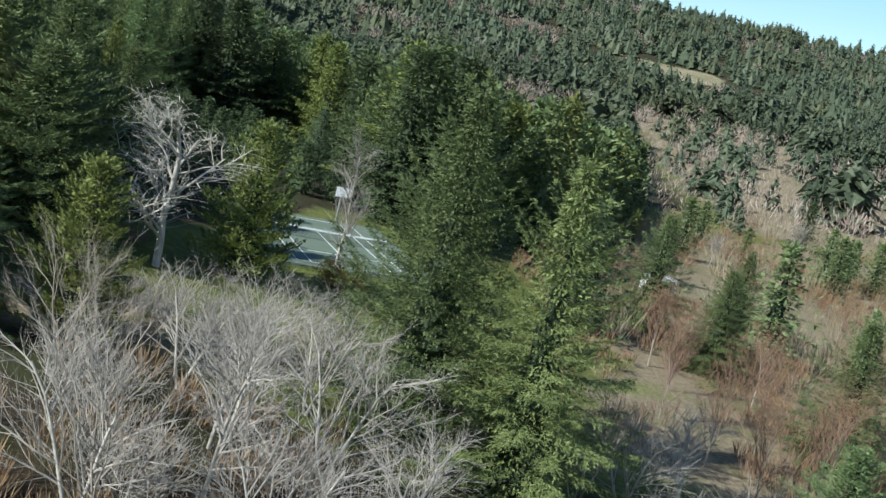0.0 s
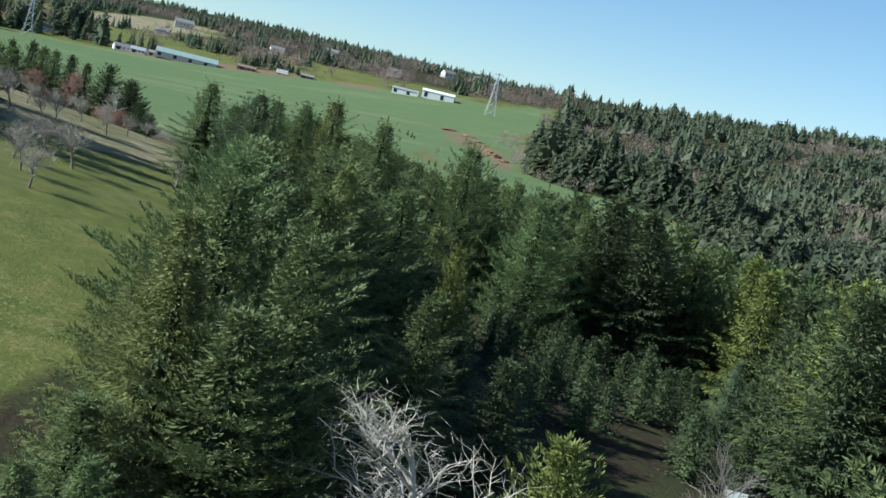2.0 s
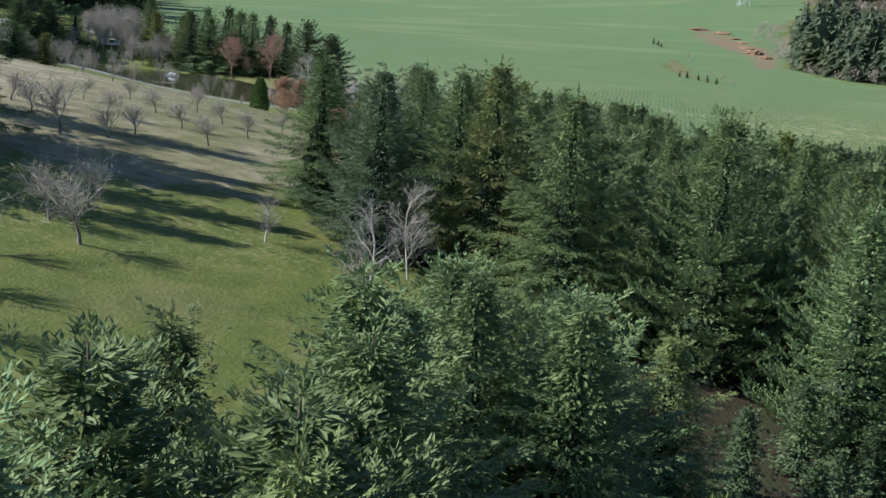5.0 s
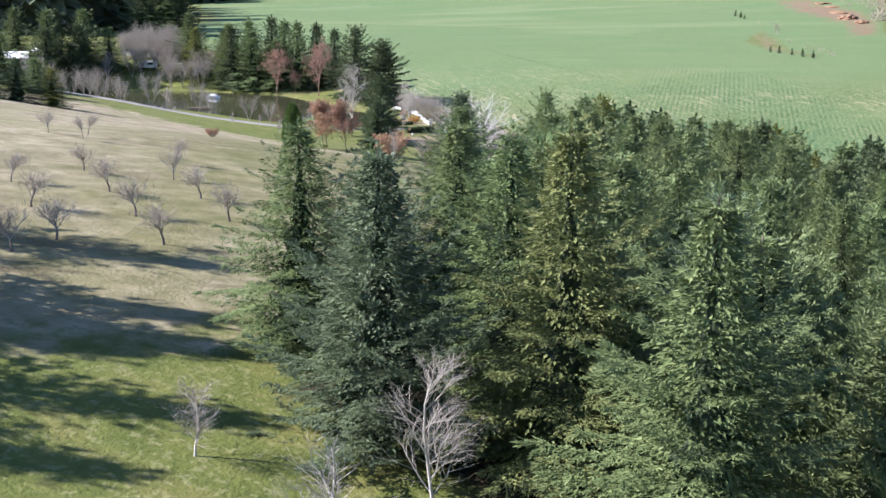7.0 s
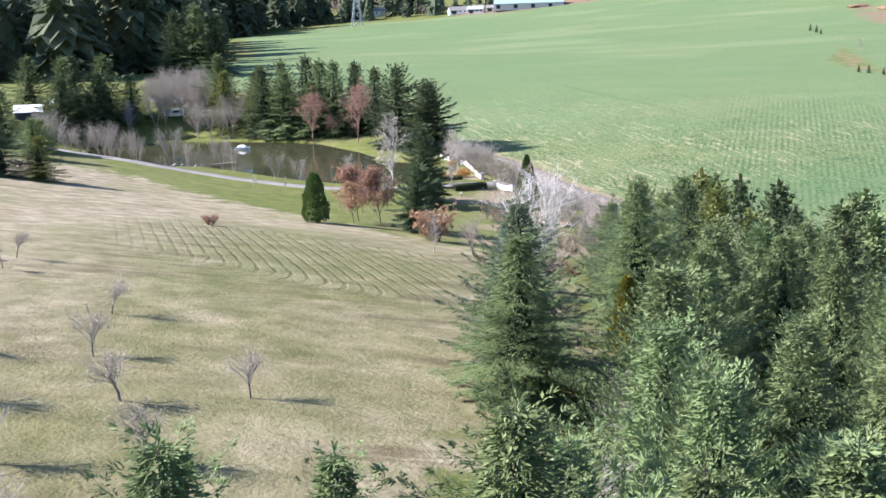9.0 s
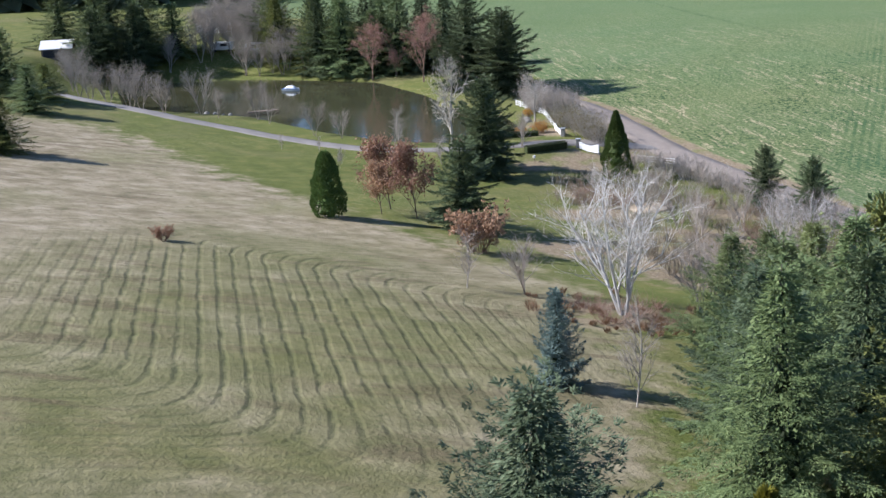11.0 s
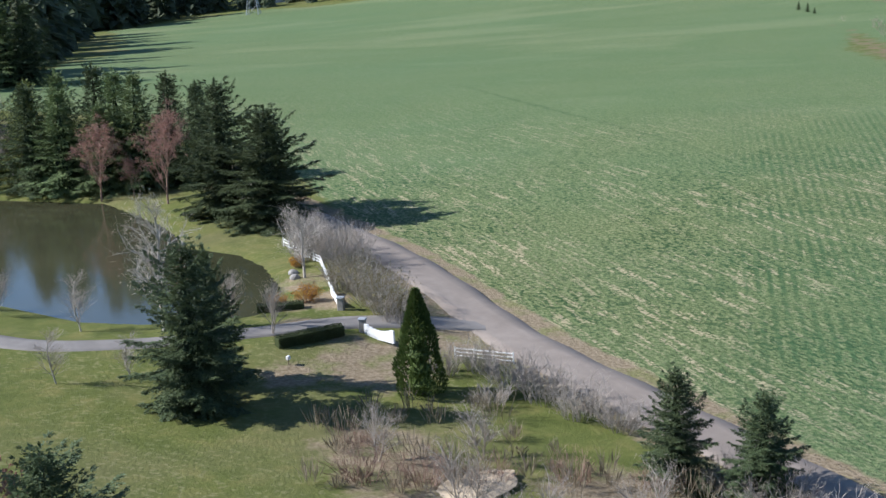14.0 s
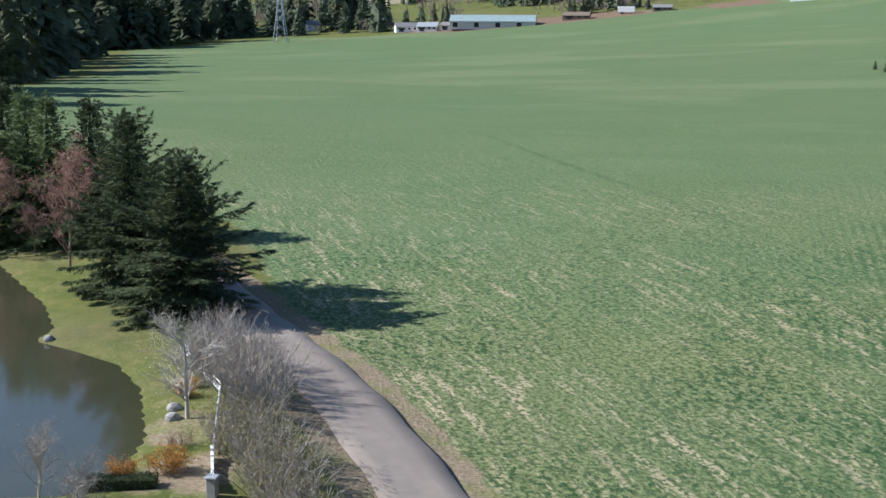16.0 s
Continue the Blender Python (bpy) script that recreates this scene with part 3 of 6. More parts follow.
def conifer_crown(seed, H, R, style="fir", levels=17, size=0.24, slim=0.115, gap=0.25, pace=0.12, least=3):
    """Whorls of boughs; each bough is a flat drooping frond of side twigs, and each twig carries needle sprays."""
    rng = np.random.default_rng(seed)
    shape = crown_shape(style)
    lean = rng.uniform(0.78, 1.18, 10)
    pine = style == "pine"
    base, way, lift, length, width = [], [], [], [], []
    zed = np.array([0, 0, 1.0])
    for i in range(levels):
        tier = (i + 0.4 + rng.uniform(-0.22, 0.22)) / levels * 0.95 + 0.01
        count = int(round(9.0 - 3.6 * tier))
        turn = rng.uniform(0, 6.28)
        for b in range(count):
            s = min(0.97, tier + rng.normal(0, 0.16) / levels)
            a = turn + b * 2 * np.pi / count + rng.normal(0, 0.2)
            sector = lean[int((a % (2 * np.pi)) / (2 * np.pi) * 10) % 10]
            L = max(0.15, R * shape(s) * sector * (rng.uniform(0.72, 1.12) if rng.uniform() < 0.75 else rng.uniform(0.45, 0.75)))
            if pine:
                rise, sag, flick = 0.05 + 0.45 * s, 0.0, 0.28
            elif style == "spruce":
                rise, sag, flick = 0.10 + 0.55 * s, 0.50 * (1 - s), 0.46
            else:
                rise, sag, flick = 0.14 + 0.55 * s * s, 0.72 * (1 - s), 0.34
            out, side = np.array([np.cos(a), np.sin(a), 0]), np.array([-np.sin(a), np.cos(a), 0])
            pairs = max(least, int(0.78 * L / gap))
            q = np.linspace(0.12 if L < 1.6 else 0.24, 0.98, pairs)
            q = np.repeat(np.concatenate([q, q]), 1) + rng.normal(0, 0.3 / pairs, 2 * pairs) * 0.5
            sign = np.repeat([1.0, -1.0], pairs)
            reach = (0.25 * L + 0.36) * np.clip(1.12 - q, 0.1, 1) ** 0.55 * rng.uniform(0.65, 1.2, 2 * pairs)
            swing = sign * rng.uniform(0.5, 0.95, 2 * pairs) * np.where(q > 0.93, 0.35, 1.0)
            slope = rise - 2 * sag * q + 3 * flick * q ** 2
            spine = out * (L * q)[:, None] + zed * (s * H + L * (rise * q - sag * q ** 2 + flick * q ** 3))[:, None]
            along = out + zed * slope[:, None]
            along = along / np.linalg.norm(along, axis=1, keepdims=True)
            face = np.cross(along, np.broadcast_to(side, along.shape))
            face = face * np.sign(face[:, 2:3] + 1e-6)
            twig = along * np.cos(swing)[:, None] + side * np.sin(swing)[:, None] + zed * (0.35 if pine else -0.12)
            twig = twig + rng.normal(0, 0.10, twig.shape)
            k = max(least - 1, int(reach.mean() / pace))
            u = (np.arange(k) + 0.7) / k
            p = spine[:, None] + twig[:, None] * (reach[:, None] * u[None])[:, :, None]
            p[:, :, 2] += (reach[:, None] * (0.25 * u ** 2 if pine else -0.16 * u ** 2)[None])
            p = p.reshape(-1, 3)
            n = len(p)
            d, f = np.repeat(twig, k, axis=0), np.repeat(face, k, axis=0)
            across = np.cross(f, d)
            for turned in ((-0.62, 0.62, 0.0) if pine else (-0.75, 0.05, 0.75)):
                t = turned + rng.normal(0, 0.16, (n, 1))
                w = d * np.cos(t) + across * np.sin(t) + zed * (rng.normal(0.6, 0.35, (n, 1)) if pine else rng.normal(-0.06, 0.16, (n, 1)))
                base.append(p + rng.normal(0, 0.035, (n, 3)))
                way.append(w)
                lift.append(f + rng.normal(0, 0.5 if pine else 0.24, (n, 3)))
                length.append(size * rng.uniform(0.65, 1.25, n))
                width.append(size * slim * rng.uniform(0.75, 1.3, n))
            if not pine:                # short sprays hang below the frond
                pick = rng.uniform(0, 1, n) < 0.4
                m = int(pick.sum())
                base.append(p[pick] - zed * 0.03)
                way.append(d[pick] * 0.5 - zed * 0.8 + rng.normal(0, 0.3, (m, 3)))
                lift.append(f[pick] + rng.normal(0, 0.4, (m, 3)))
                length.append(size * rng.uniform(0.6, 1.0, m))
                width.append(size * slim * rng.uniform(0.7, 1.2, m))
    m = int(52 * H * R * (0.27 / size) ** 2)           # short growth between the boughs
    s = rng.uniform(0.0, 0.95, m)
    a = rng.uniform(0, 6.28, m)
    ring = np.stack([np.cos(a), np.sin(a), np.zeros(m)], -1)
    base.append(ring * (R * shape(s) * rng.uniform(0.16, 0.5, m))[:, None] + zed * (s * H)[:, None])
    way.append(ring + zed * rng.normal(0.1 if pine else -0.12, 0.35, (m, 1)) + rng.normal(0, 0.3, (m, 3)))
    lift.append(zed + ring * 0.4 + rng.normal(0, 0.4, (m, 3)))
    length.append(size * rng.uniform(0.9, 1.6, m))
    width.append(size * rng.uniform(0.17, 0.3, m))
    n = 46                   # the leader: a slim upright tip
    climb = rng.uniform(0, 1, n) ** 0.8
    a = rng.uniform(0, 6.28, n)
    ring = np.stack([np.cos(a), np.sin(a), np.zeros(n)], -1)
    base.append(ring * (0.028 * R * (1 - climb))[:, None] + zed * ((0.86 + 0.14 * climb) * H)[:, None])
    way.append(ring * (0.75 * (1 - 0.7 * climb))[:, None] + zed + rng.normal(0, 0.15, (n, 3)))
    lift.append(zed + rng.normal(0, 0.7, (n, 3)))
    length.append(size * rng.uniform(0.8, 1.5, n))
    width.append(size * slim * rng.uniform(0.8, 1.3, n))
    return kites(*[np.concatenate(c) for c in (base, way, lift, length, width)])


def straight_trunk(seed, H, radius):
    rng = np.random.default_rng(seed)
    z = np.linspace(-0.4, H * 0.97, 12)
    p = np.stack([rng.normal(0, 0.03, 12), rng.normal(0, 0.03, 12), z], -1)
    return tube(p, radius * (1.05 - z / H).clip(0.04, 2), 8)


def bare_tree(seed, H, spread, stems=1, depth=4, thick=0.022, kids=7, rise=0.55, first=0.22, leader=1.0, limb=0.62):
    """A leafless tree: the stems and limbs, and the fine twigs apart."""
    rng = np.random.default_rng(seed)
    wood, twigs, tips = [], [], []

    def grow(p, d, length, r, level):
        n = 6 if level == 0 else (5 if level == 1 else 3)
        pts, dirs = [p], [d]
        for _ in range(n - 1):
            d = d + rng.normal(0, 0.10 + 0.05 * level, 3) + np.array([0, 0, 0.05 * rise])
            d = d / np.linalg.norm(d)
            pts.append(pts[-1] + d * length / (n - 1))
            dirs.append(d)
        rr = r * np.linspace(1, 0.42 if level < depth - 1 else 0.3, n)
        (wood if level < 1 else twigs).append(tube(pts, rr, (7, 5, 3, 3, 3)[min(level, 4)]))
        tips.append(pts[-1])
        if level + 1 >= depth:
            return
        many = kids if level == 0 else max(3, min(kids, 8) - level + rng.integers(-1, 2))
        for k in range(many):
            s = first + (1 - first) * (k + rng.uniform(0.2, 0.9)) / many if level == 0 else 0.2 + 0.8 * (k + rng.uniform(0, 1)) / many
            j = min(n - 2, int(s * (n - 1)))
            q = pts[j] + (pts[j + 1] - pts[j]) * (s * (n - 1) - j)
            a = rng.uniform(0, 6.28)
            out = np.array([np.cos(a), np.sin(a), 0])
            out = out - dirs[j] * (out @ dirs[j])
            out = out / (np.linalg.norm(out) + 1e-9)
            split = rng.uniform(0.55, 1.0) * spread
            c = dirs[j] * np.cos(split) + out * np.sin(split) + np.array([0, 0, 0.35 * rise])
            c = c / np.linalg.norm(c)
            grow(q, c, (H * limb * (1 - 0.45 * s) if level == 0 else length * 0.55) * rng.uniform(0.75, 1.2), r * (0.5 if level == 0 else 0.55) * (1 - 0.35 * s), level + 1)

    for k in range(stems):
        a = k * 6.28 / stems + rng.uniform(-0.4, 0.4)
        tilt = 0.0 if stems == 1 else rng.uniform(0.1, 0.42)
        d = np.array([np.cos(a) * tilt, np.sin(a) * tilt, 1.0])
        grow(np.array([np.cos(a), np.sin(a), 0]) * (0 if stems == 1 else rng.uniform(0.02, 0.3)) - np.array([0, 0, 0.3]), d / np.linalg.norm(d), H * leader * rng.uniform(0.85, 1.0), H * thick / max(1, stems) ** 0.35, 0)
    return wood, join(*twigs), np.array(tips)


def thicket(seed, H, R, stems, sub=5):
    """A leafless shrub of many thin rods from the ground."""
    rng = np.random.default_rng(seed)
    rods, tips = [], []
    for _ in range(stems):
        a, rad = rng.uniform(0, 6.28), R * math.sqrt(rng.uniform(0, 1)) * 0.45
        p = np.array([np.cos(a) * rad, np.sin(a) * rad, -0.2])
        d = np.array([np.cos(a) * rng.uniform(0.1, 0.9), np.sin(a) * rng.uniform(0.1, 0.9), 1.3])
        d = d / np.linalg.norm(d)
        L = H * rng.uniform(0.6, 1.05)
        pts = [p]
        for _ in range(4):
            d = d + rng.normal(0, 0.13, 3)
            d = d / np.linalg.norm(d)
            pts.append(pts[-1] + d * L / 4)
        rods.append(tube(pts, 0.035 * (H / 4) * np.linspace(1, 0.35, 5), 4))
        for _ in range(sub):
            j = rng.integers(1, 4)
            e = d + rng.normal(0, 0.55, 3) + np.array([0, 0, 0.2])
            e = e / np.linalg.norm(e)
            q = pts[j] + (pts[j + 1] - pts[j]) * rng.uniform(0, 1)
            l = L * rng.uniform(0.2, 0.42)
            m = q + e * l * 0.5 + rng.normal(0, 0.05, 3)
            rods.append(tube([q, m, q + e * l + np.array([0, 0, 0.08])], 0.016 * (H / 4) * np.array([1, 0.8, 0.4]), 3))
            tips.append(q + e * l)
    return join(*rods), np.array(tips)


def leaf_cloud(seed, at, count, size, spread, slim=0.4):
    rng = np.random.default_rng(seed)
    p = at[rng.integers(0, len(at), count)] + rng.normal(0, spread, (count, 3))
    return kites(p, rng.normal(0, 1, (count, 3)) + [0, 0, -0.2], rng.normal(0, 1, (count, 3)), rng.uniform(0.7, 1.4, count) * size, rng.uniform(0.75, 1.25, count) * size * slim)


def column_crown(seed, H, R, count, power=0.6):
    """A dense clipped-looking column of upright flat sprays."""
    rng = np.random.default_rng(seed)
    s = rng.uniform(0.0, 1.0, count) ** 0.8

    def shape(s):
        return np.clip(1 - np.clip(s, 0, 1), 0, 1) ** power * (0.75 + 0.25 * np.minimum(1, s / 0.2))

    a = rng.uniform(0, 6.28, count)
    lump = 1 + 0.10 * np.sin(a * 5 + s * 9) + 0.07 * np.sin(a * 3 - s * 17)
    r = R * shape(s) * lump * rng.uniform(0.82, 1.02, count)
    p = np.stack([r * np.cos(a), r * np.sin(a), s * H * 0.95 + 0.05], -1)
    d = np.stack([np.cos(a) * 0.55, np.sin(a) * 0.55, np.ones(count)], -1) + rng.normal(0, 0.25, (count, 3))
    l = np.stack([-np.sin(a), np.cos(a), np.zeros(count)], -1) + rng.normal(0, 0.6, (count, 3))
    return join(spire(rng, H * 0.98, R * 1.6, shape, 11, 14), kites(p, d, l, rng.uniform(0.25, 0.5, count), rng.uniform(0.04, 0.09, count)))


STOCK = {}


def plant(key, x, y, H, R, turn=0.0, group="", label="", category="tree", name="tree", sink=0.0):
    """Sets a tree of a stock kind on the ground: the first is built, the others are copies of it."""
    kind = KINDS[key]
    R = R * (1.28 if name == "conifer" else 1.0)
    m = Matrix.LocRotScale((x, y, up(x, y) - sink), Euler((0, 0, turn)), (R / kind["R"], R / kind["R"], H / kind["H"]))
    if key in STOCK:
        ob = copy_thing(STOCK[key], m)
    else:
        ob = new(name)
        ob.empty_display_size = 0.5
        for piece, (v, f), material, tag in kind["make"]():
            part(piece, mesh(name + "_" + piece, v, f, material, piece == "trunk"), ob, tag)
        STOCK[key] = ob
    ob.matrix_basis = m
    return tagged(ob, label or kind["label"], category, group)


def fitted(pieces, H, R):
    """Brings a grown plant to its true height and reach."""
    v = np.concatenate([p[1][0] for p in pieces])
    k = H / v[:, 2].max()
    j = R / np.percentile(np.hypot(v[:, 0], v[:, 1]), 97)
    return [(name, (d[0] * np.array([[j, j, k]]), d[1]), *rest) for name, d, *rest in pieces]


def conifer_kind(seed, style, material, label, H=15.0, R=5.7, **how):
    def make():
        return [("trunk", straight_trunk(seed, H, 0.2), M["bark"], "brown bark"), ("inner_crown", inner_crown(seed, H, R, style), M["inner"], "dark core painted as inner shade"),
                ("crown", conifer_crown(seed, H, R, style, **how), material, "")]
    return {"H": H, "R": R, "make": make, "label": label}


def bare_kind(seed, wood, twig, label, H=10.0, R=4.0, leaf=None, leaves=0, leaf_size=0.3, leaf_slim=0.4, **how):
    def make():
        w, t, tips = bare_tree(seed, H, **how)
        out = [("trunk", stem, wood, "") for stem in w] + [("crown", t, twig, "")]
        if leaves:
            out.append(("foliage", leaf_cloud(seed, tips, leaves, leaf_size, 0.28, leaf_slim), leaf, ""))
        return fitted(out, H, R)
    return {"H": H, "R": R, "make": make, "label": label}


def shrub_kind(seed, twig, label, H=3.0, R=2.0, stems=60, sub=6, leaf=None, leaves=0, leaf_size=0.16, leaf_slim=0.4):
    def make():
        r, tips = thicket(seed, H, R, stems, sub)
        out = [("crown", r, twig, "")]
        if leaves:
            out.append(("foliage", leaf_cloud(seed, tips, leaves, leaf_size, 0.15, leaf_slim), leaf, ""))
        return fitted(out, H, R)
    return {"H": H, "R": R, "make": make, "label": label}


def column_kind(seed, material, label, H, R, count, power=0.6):
    def make():
        return [("trunk", straight_trunk(seed, H * 0.9, 0.15), M["bark"], ""), ("crown", column_crown(seed, H, R, count, power), material, "")]
    return {"H": H, "R": R, "make": make, "label": label}


M["hazetwig"] = foliage("fine_grey_twigs", (0.18, 0.15, 0.12), (0.30, 0.26, 0.21), (0.41, 0.36, 0.29), 0.9)
M["palehaze"] = foliage("fine_pale_birch_twigs", (0.42, 0.37, 0.30), (0.60, 0.54, 0.45), (0.70, 0.64, 0.55), 0.9)
M["redhaze"] = foliage("fine_reddish_twigs", (0.24, 0.135, 0.10), (0.36, 0.215, 0.165), (0.45, 0.31, 0.25), 0.9)
M["brownhaze"] = foliage("brown_stalks", (0.14, 0.09, 0.055), (0.25, 0.16, 0.095), (0.36, 0.255, 0.165), 0.9)
M["tanhaze"] = foliage("tan_stalks", (0.15, 0.125, 0.085), (0.26, 0.22, 0.15), (0.37, 0.32, 0.23), 0.9)
EDGE = dict(levels=18, size=0.42, slim=0.16, gap=0.42, pace=0.25)
WITHIN = dict(levels=13, size=0.64, slim=0.24, gap=1.1, pace=0.55, least=2)
DEEP = dict(levels=10, size=0.9, slim=0.3, gap=1.6, pace=0.8, least=2)
KINDS = {
    "big_pine": conifer_kind(61, "spruce", M["fir"], "very tall full green spruce with dense boughs", H=19.5, R=7.0, levels=26, size=0.25, slim=0.14, gap=0.27, pace=0.16),
    "big_fir": conifer_kind(62, "fir", M["olivefir"], "tall yellow-green fir with drooping layered boughs", H=15.5, R=5.4, levels=21, size=0.25, gap=0.25, pace=0.14),
    "fir_a": conifer_kind(1, "fir", M["fir"], "tall dark green fir with drooping boughs"),
    "fir_d": conifer_kind(15, "fir", M["fir"], "broad dark green fir with ragged boughs"),
    "fir_b": conifer_kind(2, "fir", M["olivefir"], "yellowish green fir with layered boughs"),
    "fir_c": conifer_kind(3, "spruce", M["spruce"], "blue-green spruce with dense boughs"),
    "pine_a": conifer_kind(4, "pine", M["pine"], "soft green pine with upswept tufts", R=4.2),
    "pine_b": conifer_kind(16, "pine", M["pine"], "full green pine with tufted upswept boughs", R=4.4),
    # both pond kinds get their crown shade from the darkened needle colour
    "pond_a": conifer_kind(71, "full", M["shadefir"], "fir toned dark for shade, with full ragged boughs", levels=19, size=0.3, slim=0.17),
    "pond_b": conifer_kind(72, "full", M["shadefir"], "broad spruce toned dark for shade, with layered boughs", levels=18, size=0.3, slim=0.17),
    "fir_e": conifer_kind(18, "fir", M["shadefir"], "dark green fir at the edge of the wood", **EDGE),
    "fir_f": conifer_kind(19, "fir", M["pine"], "green fir at the edge of the wood", **EDGE),
    "pine_e": conifer_kind(20, "pine", M["pine"], "soft green pine at the edge of the wood", R=5.0, **EDGE),
    "fir_g": conifer_kind(21, "fir", M["yellowfir"], "yellow-green fir at the edge of the wood", **EDGE),
    "fir_m": conifer_kind(5, "fir", M["shadefir"], "dark green fir in the wood", **WITHIN),
    "fir_n": conifer_kind(6, "fir", M["pine"], "green fir standing in the wood", **WITHIN),
    "pine_m": conifer_kind(7, "pine", M["pine"], "soft green pine in the wood", R=4.1, **WITHIN),
    "fir_y": conifer_kind(8, "fir", M["yellowfir"], "yellow-green fir in the wood", **WITHIN),
    "deep_a": conifer_kind(41, "fir", M["fir"], "deep green fir in the wood", **DEEP),
    "deep_b": conifer_kind(42, "pine", M["pine"], "green pine deep in the wood", R=4.1, **DEEP),
    "deep_c": conifer_kind(43, "fir", M["yellowfir"], "yellow-green fir deep in the wood", **DEEP),
    "small_fir": conifer_kind(9, "pine", M["yellowfir"], "young yellow-green conifer with upswept boughs", H=9, R=2.4, levels=14, size=0.24, slim=0.15, gap=0.2, pace=0.12),
    "blue": conifer_kind(10, "spruce", M["bluespruce"], "young blue spruce with a neat cone", H=6.4, R=1.9, levels=17, size=0.2, slim=0.15, gap=0.16, pace=0.1),
    "thuja_a": column_kind(11, M["thuja"], "dense dark green arborvitae, egg-shaped", 8, 2.3, 7000, 0.5),
    "thuja_b": column_kind(12, M["thuja"], "tall pointed dark green arborvitae", 10.6, 2.6, 8000, 0.75),
    "golden": column_kind(13, M["golden"], "golden yellow cypress, dense and pointed", 6.0, 1.5, 3500, 0.7),
    "bare_a": bare_kind(52, M["greybark"], M["greybark"], "leafless maple with pale grey branches", depth=4, spread=1.15, kids=17, thick=0.017, first=0.14, rise=0.65, leader=1.0, limb=0.4, leaf=M["palehaze"], leaves=520, leaf_size=0.6, leaf_slim=0.014),
    "bare_b": bare_kind(22, M["browntwig"], M["browntwig"], "leafless tree with brownish grey branches", depth=4, spread=0.75, kids=7, stems=3, thick=0.014),
    "bare_c": bare_kind(30, M["greybark"], M["twig"], "spreading leafless tree with tangled pale branches", depth=4, spread=0.95, kids=12, stems=2, thick=0.02, rise=0.3),
    "birch": bare_kind(23, M["birch"], M["birch"], "leafless white birch with several stems", depth=4, spread=0.85, kids=7, stems=6, thick=0.021, rise=0.45, R=5.0, limb=0.5, leaf=M["hazetwig"], leaves=1500, leaf_size=0.9, leaf_slim=0.013),
    "sapling": bare_kind(24, M["greybark"], M["twig"], "slender leafless young birch", H=8, R=2, depth=4, spread=0.85, kids=22, thick=0.0095, first=0.14, limb=0.34, rise=0.5),
    "orchard_a": bare_kind(25, M["darktwig"], M["twig"], "pruned leafless orchard tree", H=4, R=1.8, depth=4, spread=0.85, kids=9, thick=0.024, first=0.5, leader=0.55, limb=0.55, rise=0.7, leaf=M["hazetwig"], leaves=240, leaf_size=0.75, leaf_slim=0.016),
    "orchard_b": bare_kind(26, M["darktwig"], M["twig"], "pruned leafless orchard tree", H=4, R=1.8, depth=4, spread=0.8, kids=9, thick=0.024, first=0.45, leader=0.55, limb=0.6, rise=0.6, leaf=M["hazetwig"], leaves=240, leaf_size=0.75, leaf_slim=0.016),
    "red_oak": bare_kind(27, M["bark"], M["redtwig"], "small oak with withered russet leaves", H=9, R=3.5, depth=4, spread=0.85, kids=12, thick=0.014, leaf=M["russet"], leaves=4200, leaf_size=0.34, first=0.12),
    "bare_l": bare_kind(35, M["browntwig"], M["twig"], "leafless grey tree near the pond", H=10, R=3.8, depth=3, spread=0.75, kids=20, stems=2, thick=0.022, leaf=M["hazetwig"], leaves=900, leaf_size=0.9, leaf_slim=0.03),
    "russet_bush": shrub_kind(36, M["redtwig"], "low oak bush with withered russet leaves", H=5.5, R=3.2, stems=45, sub=6, leaf=M["russet"], leaves=4200, leaf_size=0.3),
    "red_tree": bare_kind(28, M["redtwig"], M["redtwig"], "leafless tree with reddish twigs", H=12, R=4.5, depth=3, spread=0.55, kids=16, thick=0.016, first=0.12, leaf=M["redhaze"], leaves=2600, leaf_size=0.8, leaf_slim=0.045),
    "brown_tree": bare_kind(29, M["browntwig"], M["redtwig"], "slender leafless tree with brown twigs", H=12, R=4.5, depth=3, spread=0.5, kids=18, thick=0.012, first=0.15, leaf=M["brownhaze"], leaves=1500, leaf_size=0.8, leaf_slim=0.035),
    "scrub": shrub_kind(31, M["twig"], "tangled leafless grey shrub", H=3.5, R=3, stems=60, sub=9, leaf=M["hazetwig"], leaves=420, leaf_size=0.55, leaf_slim=0.028),
    "redscrub": shrub_kind(32, M["redtwig"], "tangled leafless reddish shrub", H=3.0, R=3, stems=55, sub=6),
    "leafscrub": shrub_kind(33, M["twig"], "dense leafless shrub with olive grey twigs", H=3.5, R=3, stems=50, sub=8, leaf=M["brush"], leaves=900, leaf_size=0.34, leaf_slim=0.07),
    "orange_bush": shrub_kind(34, M["redtwig"], "shrub with orange autumn leaves", H=2, R=1.5, stems=40, sub=6, leaf=M["orange"], leaves=2200, leaf_size=0.14),
}


# ---- trees that stand alone or at the front ----
rnd = random.Random(7)


def row(key, places, **more):
    for x, y, H, R in places:
        plant(key, x, y, H, R, turn=rnd.uniform(0, 6.28), **more)


